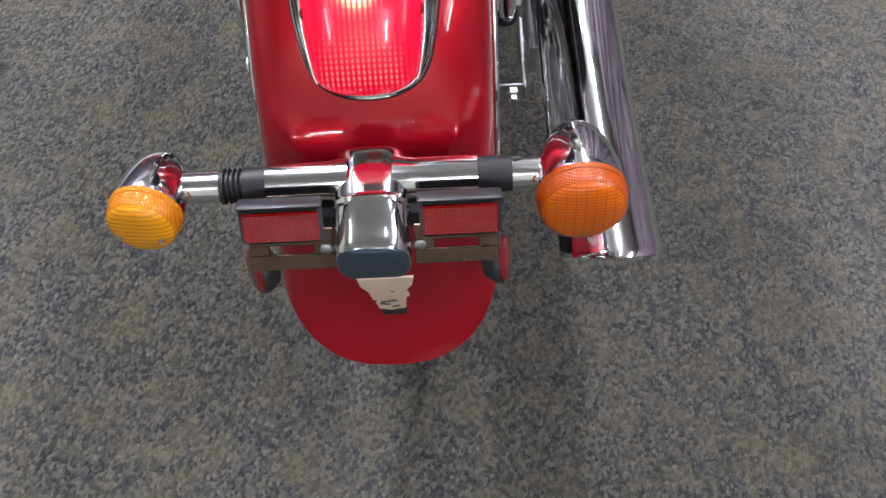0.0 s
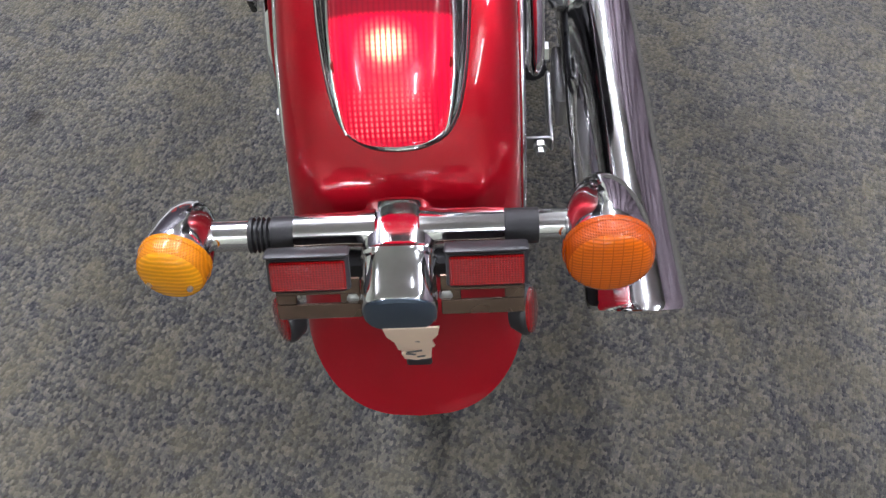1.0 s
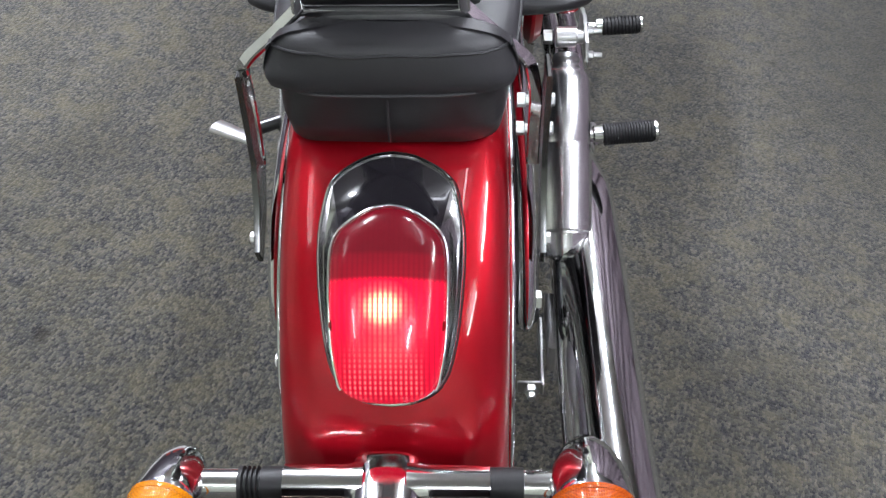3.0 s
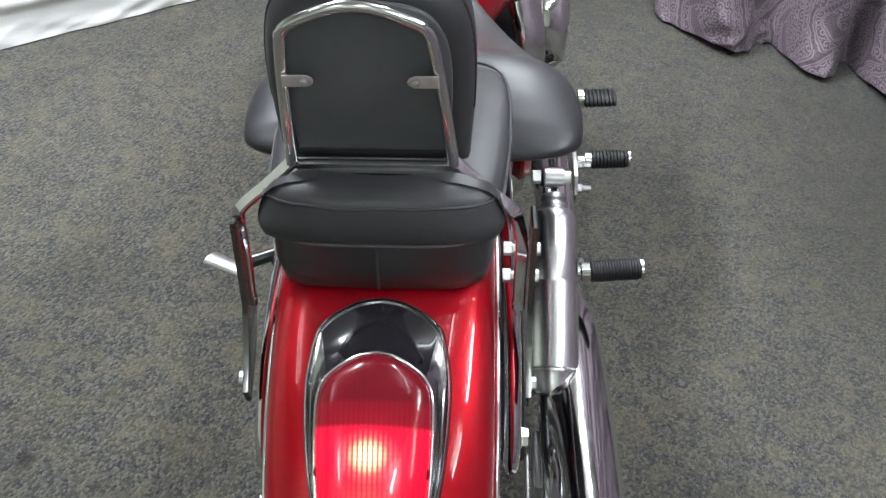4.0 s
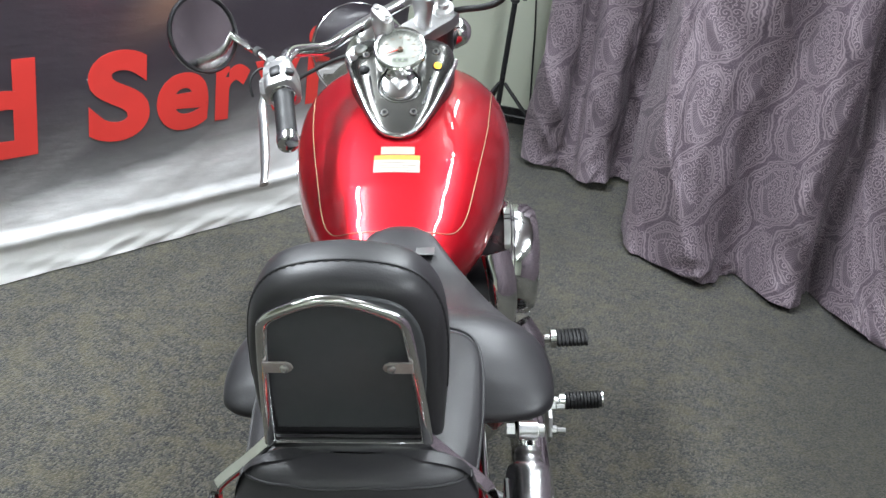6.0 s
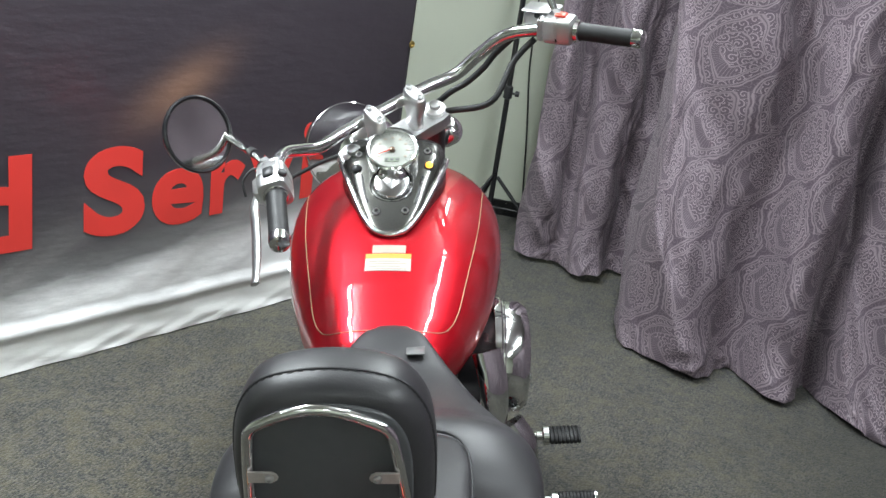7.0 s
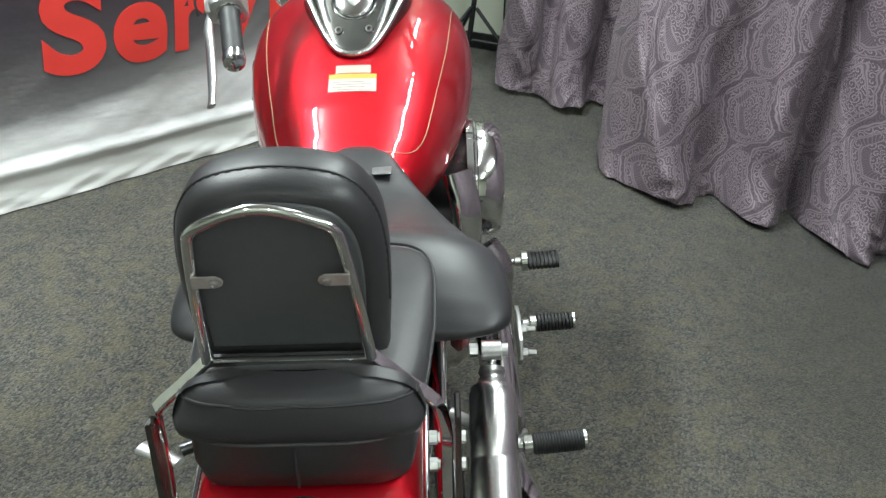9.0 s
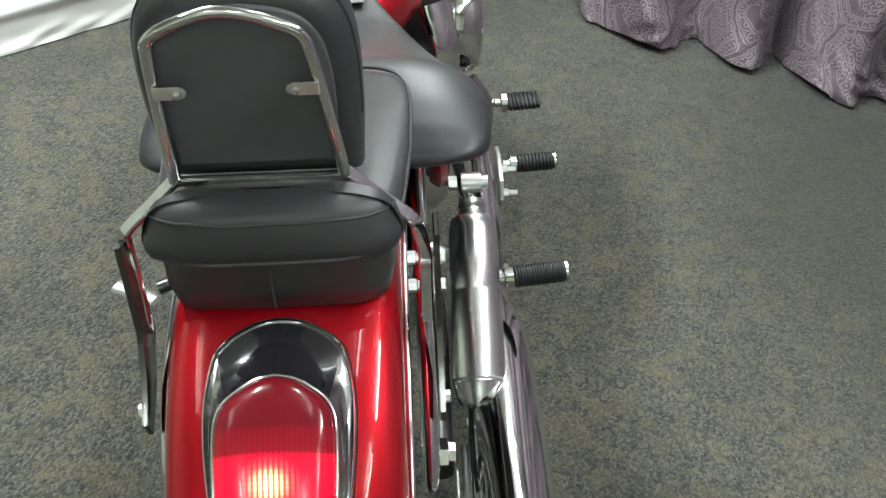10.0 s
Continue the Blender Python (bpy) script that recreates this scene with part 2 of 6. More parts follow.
def make_lens(name, colour, cell=0.0035, depth=0.6, wavy=False, columns=0.0):
    """Moulded plastic lens with a grid of small prisms."""
    n = Nodes(name)
    x, y, z = n.xyz()
    u = n.math("ABSOLUTE", n.math("SINE", n.math("MULTIPLY", x, math.pi / cell)))
    v = n.math("ABSOLUTE", n.math("SINE", n.math("MULTIPLY", n.math("ADD", z, n.math("MULTIPLY", y, 0.6)), math.pi / cell)))
    ribs = n.math("MULTIPLY", n.math("ADD", u, 0.25), n.math("ADD", v, 0.25))
    if columns:
        edge = n.ramp(u, (0.0, grey(1)), (0.10, grey(0.9)), (0.22, grey(0)))
        fine = n.math("POWER", n.math("ABSOLUTE", n.math("SINE", n.math("MULTIPLY", n.math("ADD", z, n.math("MULTIPLY", y, 0.3)), math.pi / columns))), 2.0)
        ribs = n.math("MAXIMUM", edge, n.math("MULTIPLY", fine, 0.7))
    if wavy:
        bend = n.math("MULTIPLY", n.noise(60.0, 2.0), 0.004)
        ribs = n.math("ABSOLUTE", n.math("SINE", n.math("MULTIPLY", n.math("ADD", n.math("ADD", z, bend), n.math("MULTIPLY", y, 0.35)), math.pi / cell)))
    n.set(Base_Color=n.mix(n.math("MULTIPLY", ribs, depth), colour, tuple(c * 0.35 for c in colour)), Roughness=0.16, Specular_IOR_Level=0.35, Coat_Weight=0.4, Coat_Roughness=0.03)
    n.bump(ribs, 0.35, 0.001)
    return n


PAINT = make_paint()
CHROME = make_chrome()
SOFTCHROME = make_chrome("polished_cover", 0.84, 0.24, 0.03)
SATIN = make_chrome("satin_aluminium", 0.66, 0.34, 0.12)
STEEL = make_chrome("zinc_steel", 0.6, 0.3, 0.15)
DARKCHROME = make_chrome("smoked_chrome", 0.50, 0.16, 0.06)
GREYCHROME = make_plain("pewter_cover", (0.12, 0.12, 0.112), 0.24, 0.85, 0.12, 30.0, 0.01)
# chrome copy for the side plates, dark reflection put into its tone
DIMCHROME = make_chrome("dim_chrome", 0.15, 0.16, 0.06)
SMOKED = make_plain("smoked_black_gloss", (0.016, 0.014, 0.018), 0.12, coat=0.8, bump=0)
LEATHER = make_leather()
RUBBER = make_plain("black_rubber", (0.011, 0.011, 0.012), 0.55)
BLACK = make_plain("black_paint", (0.012, 0.012, 0.014), 0.3, coat=0.4)
PLASTIC = make_plain("black_plastic", (0.02, 0.02, 0.022), 0.45)
BOARD = make_plain("black_vinyl_board", (0.070, 0.073, 0.077), 0.45, bump=0.15)
BLUECAP = make_plain("blue_black_cap", (0.07, 0.10, 0.14), 0.2, 0.6, coat=0.6)
RUST = make_plain("scuffed_bracket_metal", (0.15, 0.098, 0.070), 0.28, 0.75, 0.55, 40.0)
BRASS = make_plain("dull_brass", (0.50, 0.36, 0.12), 0.35, 0.9, 0.3, 200.0)
TARNISH = make_plain("tarnished_clip_metal", (0.52, 0.48, 0.45), 0.35, 0.5, 0.4, 120.0)
CARPET = make_carpet()
CURTAIN = make_curtain()
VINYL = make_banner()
REDVINYL = make_plain("red_print", (0.75, 0.055, 0.045), 0.35, vary=0.15, scale=6.0, bump=0)
WALL = make_plain("pale_green_wall_paint", (0.57, 0.60, 0.50), 0.8, vary=0.06, scale=5.0)
CEILING = make_plain("white_ceiling_tile", (0.78, 0.78, 0.76), 0.85, vary=0.06, scale=9.0)
STICKER = make_plain("sticker_white", (0.40, 0.38, 0.34), 0.4, vary=0.1)
STICKER_GREY = make_plain("sticker_grey", (0.36, 0.31, 0.26), 0.4, vary=0.15)
ORANGE = make_plain("sticker_orange", (0.7, 0.27, 0.04), 0.4, vary=0.1)
PIN = make_plain("gold_pinstripe", (0.34, 0.22, 0.13), 0.4, 0.3, 0.1)
DIAL = make_plain("dial_face", (0.30, 0.31, 0.28), 0.35, vary=0.08)
INK = make_plain("dial_ink", (0.10, 0.10, 0.10), 0.4, bump=0)
# pale reflection on the leather tab put into its grey
TAB = make_plain("grey_tab", (0.13, 0.13, 0.13), 0.4)
LCD = make_plain("lcd_panel", (0.22, 0.25, 0.2), 0.2, vary=0.1)
REDPLASTIC = make_plain("red_plastic", (0.7, 0.06, 0.03), 0.35, bump=0)
TAPE = make_plain("cream_tape", (0.88, 0.68, 0.50), 0.5, vary=0.12)
AMBER = make_lens("amber_lens", (0.90, 0.36, 0.001), 0.0052, 0.5, True).mat
ORANGELENS = make_lens("orange_lens", (0.72, 0.135, 0.001), 0.0085, 0.75, columns=0.0036).mat
ORANGERIM = make_lens("orange_lens_rim", (0.55, 0.085, 0.001), 0.0022, 0.5).mat
AMBERRIM = make_lens("amber_lens_rim", (0.75, 0.24, 0.002), 0.0022, 0.4).mat
REFLECTOR = make_lens("red_reflector", (0.40, 0.005, 0.006), 0.0026, 0.9).mat


def make_tail_lens():
    """The lit lamp: a bulb glows behind the ribbed lower part, the upper part stays dim."""
    n = Nodes("lit_red_tail_lens")
    x, y, z = n.xyz()
    dz = n.math("SUBTRACT", n.math("ADD", n.math("MULTIPLY", z, 0.72), n.math("MULTIPLY", y, 0.70)), 0.9592)
    r = n.math("SQRT", n.math("ADD", n.math("MULTIPLY", x, x), n.math("MULTIPLY", dz, n.math("MULTIPLY", dz, 1.3))))
    ribs = n.math("ABSOLUTE", n.math("SINE", n.math("MULTIPLY", x, math.pi / 0.0046)))
    rungs = n.math("ABSOLUTE", n.math("SINE", n.math("MULTIPLY", dz, math.pi / 0.0050)))
    dots = n.math("MULTIPLY", n.math("ADD", n.math("MULTIPLY", ribs, 0.75), 0.25), n.math("ADD", n.math("MULTIPLY", rungs, 0.5), 0.5))
    stripe = n.math("MULTIPLY", ribs, n.math("ADD", n.math("MULTIPLY", rungs, 0.2), 0.8))
    dots = n.math("ADD", n.math("MULTIPLY", stripe, 0.6), n.math("MULTIPLY", dots, 0.4))
    arch = n.math("ADD", dz, n.math("MULTIPLY", n.math("MULTIPLY", x, x), 1.2))
    lit = n.ramp(n.math("ADD", n.math("MULTIPLY", arch, 5.0), 0.5), (0.0, grey(0.6)), (0.2, grey(0.8)), (0.56, grey(1.0)), (0.625, grey(0.9)), (0.645, grey(0.16)), (0.74, grey(0.10)), (0.76, grey(0.02)))
    core = n.ramp(n.math("MULTIPLY", r, 10.0), (0.0, grey(1.0)), (0.10, grey(0.7)), (0.20, grey(0.14)), (0.30, grey(0.0)))
    low = n.math("ADD", dz, 0.036)
    rl = n.math("SQRT", n.math("ADD", n.math("MULTIPLY", n.math("MULTIPLY", x, x), 1.3), n.math("MULTIPLY", low, low)))
    second = n.ramp(n.math("MULTIPLY", rl, 10.0), (0.0, grey(1.0)), (0.12, grey(0.6)), (0.30, grey(0.0)))
    halo = n.ramp(n.math("MULTIPLY", r, 10.0), (0.0, grey(1.0)), (0.25, grey(0.6)), (0.50, grey(0.22)), (0.8, grey(0.08)))
    spark = n.ramp(n.math("ADD", n.math("MULTIPLY", dz, 5.0), 0.5), (0.08, grey(0.0)), (0.12, grey(1.0)), (0.24, grey(0.5)), (0.34, grey(0)))
    core = n.math("MULTIPLY", n.math("MULTIPLY", core, n.math("ADD", n.math("MULTIPLY", stripe, 0.9), 0.1)), lit)
    second = n.math("MULTIPLY", second, n.math("ADD", n.math("MULTIPLY", stripe, 0.8), 0.1))
    sparks = n.math("MULTIPLY", n.math("MULTIPLY", n.ramp(dots, (0.7, grey(0)), (0.9, grey(1))), spark), n.ramp(n.math("MULTIPLY", n.math("ABSOLUTE", x), 10.0), (0.30, grey(1)), (0.40, grey(0))))
    field = n.math("MULTIPLY", lit, n.math("ADD", n.math("MULTIPLY", n.math("ADD", halo, 0.75), n.math("ADD", n.math("MULTIPLY", stripe, 0.5), 0.5)), 0.22))
    strength = n.math("ADD", n.math("ADD", n.math("MULTIPLY", core, 7.0), n.math("MULTIPLY", second, 0.7)), n.math("ADD", field, n.math("MULTIPLY", sparks, 0.7)))
    colour = n.mix(n.math("MULTIPLY", second, 0.45), n.mix(sparks, (1.0, 0.0003, 0.034), (1.0, 0.14, 0.13)), (1.0, 0.12, 0.05))
    colour = n.mix(core, colour, (1.0, 0.50, 0.20))
    n.set(Base_Color=n.mix(n.noise(40.0, 2.0), (0.15, 0.007, 0.014), (0.11, 0.005, 0.010)), Roughness=0.2, Specular_IOR_Level=0.2, Coat_Weight=0.45, Coat_Roughness=0.03)
    n.bump(n.math("MULTIPLY", dots, lit), 0.03, 0.001)
    n.put(n.b.inputs["Emission Color"], colour)
    n.put(n.b.inputs["Emission Strength"], n.math("MULTIPLY", strength, 0.95))
    return n.mat


TAILLENS = make_tail_lens()
LAMP_ON = make_plain("lit_amber_pilot", (0.9, 0.5, 0.05), 0.3, bump=0)
LAMP_ON.node_tree.nodes["Principled BSDF"].inputs["Emission Color"].default_value = (1, 0.55, 0.05, 1)
LAMP_ON.node_tree.nodes["Principled BSDF"].inputs["Emission Strength"].default_value = 1.3
MIRROR = make_chrome("mirror_glass", 0.80, 0.10, 0.04)
GLASS = Nodes("clear_glass").set(Base_Color=(1, 1, 1, 1), Roughness=0.02, Transmission_Weight=1.0, IOR=1.1).mat

# ---- mesh helpers ----


class Geo:
    """Verts and faces of one part."""

    def __init__(self):
        self.v, self.f = [], []

    def rows(self, rows, closed=True, cap=True):
        """A skin over rows of points; closed: each row is a ring."""
        base, m = len(self.v), len(rows[0])
        for row in rows:
            self.v.extend(tuple(p) for p in row)
        last = m if closed else m - 1
        for i in range(len(rows) - 1):
            for j in range(last):
                a, b = base + i * m + j, base + i * m + (j + 1) % m
                self.f.append((a, b, b + m, a + m))
        if closed and cap:
            self.f.append(tuple(base + j for j in reversed(range(m))))
            self.f.append(tuple(base + (len(rows) - 1) * m + j for j in range(m)))
        return self

    def tube(self, path, radius, seg=14, squash=1.0, cap=True, up=(0, 0, 1)):
        """A round (or squashed) bar along a path; radius: one value or one a point."""
        path = [Vector(p) for p in path]
        rad = list(radius) if isinstance(radius, (list, tuple)) else [radius] * len(path)
        rows, side = [], None
        for i, p in enumerate(path):
            way = (path[min(i + 1, len(path) - 1)] - path[max(i - 1, 0)]).normalized()
            if side is None:
                side = way.cross(Vector(up))
                if side.length < 0.05:
                    side = way.cross(Vector((1, 0, 0)))
            side = (side - way * side.dot(way)).normalized()
            top = side.cross(way)
            rows.append([p + rad[i] * (side * math.cos(a) + top * math.sin(a) * squash) for a in (2 * math.pi * k / seg for k in range(seg))])
        return self.rows(rows, True, cap)

    def lathe(self, origin, axis, profile, seg=32, cap=True):
        """profile: (distance along the axis, radius)."""
        o, ax = Vector(origin), Vector(axis).normalized()
        s = ax.cross(Vector((0, 0, 1)))
        if s.length < 0.05:
            s = ax.cross(Vector((0, 1, 0)))
        s.normalize()
        t = ax.cross(s)
        return self.rows([[o + ax * d + max(r, 1e-5) * (s * math.cos(a) + t * math.sin(a)) for a in (2 * math.pi * k / seg for k in range(seg))] for d, r in profile], True, cap)

    def box(self, centre, size, bev=0.002, m=None):
        """A box with chamfered edges; m turns it about its centre."""
        c, h = Vector(centre), [s / 2 for s in size]
        bev = min(bev, *(0.45 * s for s in size))
        rows = []
        for z, k in ((-h[2], bev), (-h[2] + bev, 0), (h[2] - bev, 0), (h[2], bev)):
            x, y, b = h[0] - k, h[1] - k, bev
            ring = [(x - b, -y), (x, -y + b), (x, y - b), (x - b, y), (-x + b, y), (-x, y - b), (-x, -y + b), (-x + b, -y)]
            rows.append([c + (m @ Vector((a, q, z)) if m else Vector((a, q, z))) for a, q in ring])
        return self.rows(rows)

    def plate(self, outline, thick, bev=0.0015):
        """A flat plate: outline points in order, thickness vector."""
        t = Vector(thick)
        pts = [Vector(p) for p in outline]
        mid = sum(pts, Vector()) / len(pts)
        k = bev / max(1e-4, max((p - mid).length for p in pts))
        small = [p + (mid - p) * k for p in pts]
        u = t.normalized() * min(bev, t.length * 0.4)
        return self.rows([[p for p in small], [p + u for p in pts], [p + t - u for p in pts], [p + t for p in small]])

    def moved(self, fn):
        self.v = [tuple(fn(Vector(p))) for p in self.v]
        return self


class Group:
    """A part with pieces of its own: its first mesh carries the name, the rest hang under it."""

    def __init__(self, name, parent):
        self.name, self.parent, self.main = name, parent, None


def part(name, geo, material, parent=None, label="", angle=38):
    if isinstance(parent, Group):
        if parent.main is None:
            parent.main = part(parent.name, geo, material, parent.parent, label, angle)
            return parent.main
        parent = parent.main
    me = bpy.data.meshes.new(name)
    me.from_pydata(geo.v, [], geo.f)
    bm = bmesh.new()
    bm.from_mesh(me)
    bmesh.ops.recalc_face_normals(bm, faces=bm.faces)
    bm.to_mesh(me)
    bm.free()
    for p in me.polygons:
        p.use_smooth = True
    me.set_sharp_from_angle(angle=radians(angle))
    me.materials.append(material)
    ob = new(name, me)
    if parent:
        ob.parent = parent
    if label:
        tagged(ob, label)
    return ob


def smooth(points, steps=8, loop=False):
    """Catmull-Rom through points."""
    p = [Vector(q) for q in points]
    n, out = len(p), []
    for i in range(n if loop else n - 1):
        if loop:
            a, b, c, d = p[i - 1], p[i], p[(i + 1) % n], p[(i + 2) % n]
        else:
            a, b, c, d = p[max(i - 1, 0)], p[i], p[i + 1], p[min(i + 2, n - 1)]
        for k in range(steps):
            t = k / steps
            out.append(0.5 * (2 * b + (c - a) * t + (2 * a - 5 * b + 4 * c - d) * t * t + (3 * b - a - 3 * c + d) * t ** 3))
    if not loop:
        out.append(p[-1])
    return out


def sup(a, n):
    """Unit superellipse point at angle a."""
    c, s = math.cos(a), math.sin(a)
    return math.copysign(abs(c) ** (2 / n), c), math.copysign(abs(s) ** (2 / n), s)


def lerp_table(table, y):
    """Smooth row of a table at its first column's value."""
    ys = [r[0] for r in table]
    i = max(0, min(len(ys) - 2, sum(1 for q in ys if q <= y) - 1))
    rows = [table[max(i - 1, 0)], table[i], table[i + 1], table[min(i + 2, len(table) - 1)]]
    t = (y - ys[i]) / (ys[i + 1] - ys[i])
    a, b, c, d = rows
    return [0.5 * (2 * b[k] + (c[k] - a[k]) * t + (2 * a[k] - 5 * b[k] + 4 * c[k] - d[k]) * t * t + (3 * b[k] - a[k] - 3 * c[k] + d[k]) * t ** 3) for k in range(1, len(a))]


# ---- the room ----


def slab(name, lo, hi, material, label):
    g = Geo().box([(a + b) / 2 for a, b in zip(lo, hi)], [b - a for a, b in zip(lo, hi)], 0.002)
    return tagged(part(name, g, material), label, kind="structure")


WX0, WX1, WY0, WY1 = -3.0, 2.75, -2.6, 4.47
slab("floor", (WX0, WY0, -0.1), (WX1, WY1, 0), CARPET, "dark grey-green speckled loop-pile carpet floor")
slab("ceiling", (WX0, WY0, CEIL), (WX1, WY1, CEIL + 0.1), CEILING, "plain white ceiling of the showroom")
slab("wall_north", (WX0 - 0.1, WY1, -0.1), (WX1 + 0.1, WY1 + 0.1, CEIL + 0.1), WALL, "pale green painted wall behind the banner")
slab("wall_south", (WX0 - 0.1, WY0 - 0.1, -0.1), (WX1 + 0.1, WY0, CEIL + 0.1), WALL, "pale green painted wall behind the camera")

slab("wall_west", (WX0 - 0.1, WY0, -0.1), (WX0, WY1, CEIL + 0.1), WALL, "pale green painted side wall")
slab("wall_east", (WX1, WY0, -0.1), (WX1 + 0.1, WY1, CEIL + 0.1), WALL, "pale green painted side wall")
slab("baseboard", (WX0, WY1 - 0.015, 0.0), (WX1, WY1 - 0.002, 0.07), BLACK, "black baseboard at the foot of the wall")

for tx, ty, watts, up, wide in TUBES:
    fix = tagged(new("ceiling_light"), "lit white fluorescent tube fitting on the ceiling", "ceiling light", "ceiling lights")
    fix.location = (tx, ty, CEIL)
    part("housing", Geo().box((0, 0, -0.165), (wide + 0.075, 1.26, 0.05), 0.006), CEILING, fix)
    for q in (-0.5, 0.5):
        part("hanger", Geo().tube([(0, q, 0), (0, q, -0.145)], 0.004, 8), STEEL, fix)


def cloth(name, rows, ulen, label, category, material, thick=0.0025):
    me = bpy.data.meshes.new(name)
    m = len(rows[0])
    verts = [tuple(p) for r in rows for p in r]
    faces = [(i * m + j, i * m + j + 1, (i + 1) * m + j + 1, (i + 1) * m + j) for i in range(len(rows) - 1) for j in range(m - 1)]
    me.from_pydata(verts, [], faces)
    uvl = me.uv_layers.new(name="UVMap")
    for poly in me.polygons:
        poly.use_smooth = True
        for li in poly.loop_indices:
            vi = me.loops[li].vertex_index
            uvl.data[li].uv = ((vi % m) / (m - 1) * ulen, verts[vi][2])
    me.materials.append(material)
    ob = new(name, me)
    sol = ob.modifiers.new("thick", "SOLIDIFY")
    sol.thickness = thick
    return tagged(ob, label, category)


# banner: along the floor line from A, in direction D
A, D = Vector((-1.207, 2.325)), Vector((0.546, 0.838)).normalized()
NB = Vector((D.y, -D.x))
S0, S1 = -1.3, 1.42


def banner_place(s, h, out=0.0):
    p = A + D * s + NB * out
    return Vector((p.x, p.y, h))


def banner_bulge(s, h):
    low = max(0.0, 1 - h / 0.3)
    return 0.004 * math.sin(s * 6.1 + h * 3) * low + 0.002 * math.sin(s * 17 + 2 * h) * low + 0.004 * math.sin(s * 3.1 + h * 2.2) + (0.007 * noise.noise((s * 7, h * 9, 1.0)) + 0.004 * noise.noise((s * 16 + h * 20, h * 30, 2.0))) * low


def banner_out(s, h):
    """How far the sheet stands out: a rod pocket above a loose hem flap."""
    if h < 0.094:
        f = h / 0.094
        pull = noise.noise((s * 5.5 + h * 22, h * 8, 4.0)) + 0.6 * noise.noise((s * 13 - h * 40, h * 16, 6.0))
        return -0.014 * f + 0.007 * pull * math.sin(math.pi * min(1, 0.25 + 0.75 * f))
    pocket = 0.013 * math.sin(math.pi * min(1.0, (h - 0.094) / 0.044)) ** 0.7 if h < 0.138 else 0.0
    return -0.014 + pocket + banner_bulge(s, h)


rows = []
for k in range(85):
    h = 0.004 + (k / 84) ** 1.9 * 2.1
    rows.append([banner_place(S0 + (S1 - S0) * i / 200, h, banner_out(S0 + (S1 - S0) * i / 200, h)) for i in range(201)])
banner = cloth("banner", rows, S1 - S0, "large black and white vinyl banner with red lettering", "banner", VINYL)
for loop in banner.data.uv_layers[0].data:
    loop.uv.x += S0


def letter(char, s0, s1, h0, h1, bold):
    """One printed letter in the built-in font, thickened, laid on the banner between s0, s1 and h0, h1."""
    text = bpy.data.curves.new("letter", "FONT")
    text.body, text.size, text.offset, text.resolution_u, text.extrude = char, 1.0, bold, 8, 0.001
    plan = new("letter", text)
    bpy.context.view_layer.update()
    me = bpy.data.meshes.new_from_object(plan.evaluated_get(bpy.context.evaluated_depsgraph_get()))
    bpy.data.objects.remove(plan)
    xs, ys = [v.co.x for v in me.vertices], [v.co.y for v in me.vertices]
    for v in me.vertices:
        a = s0 + (s1 - s0) * (v.co.x - min(xs)) / (max(xs) - min(xs))
        b = h0 + (h1 - h0) * (v.co.y - min(ys)) / (max(ys) - min(ys))
        v.co = banner_place(a, b, banner_out(a, b) + 0.0016 + 0.5 * v.co.z)
    me.materials.clear()
    me.materials.append(REDVINYL)
    ob = new("letter", me)
    ob.parent = banner


for char, s0, s1, h0, h1, bold in (("d", -0.105, 0.085, 0.350, 0.606, 0.030), ("S", 0.227, 0.414, 0.346, 0.600, 0.040), ("e", 0.437, 0.611, 0.344, 0.514, 0.032), ("r", 0.636, 0.760, 0.354, 0.517, 0.032),
                                   ("v", 0.778, 0.955, 0.354, 0.517, 0.032), ("i", 0.985, 1.040, 0.354, 0.606, 0.032)):
    letter(char, s0, s1, h0, h1, bold)
for h in (0.846, 1.55):
    q = banner_place(1.405, h, 0.004)
    part("grommet", Geo().lathe(q, (NB.x, NB.y, 0), [(-0.001, 0.004), (0.002, 0.005), (0.004, 0.008), (0.002, 0.012), (-0.001, 0.0125)], 16), BRASS, banner, "brass grommet")


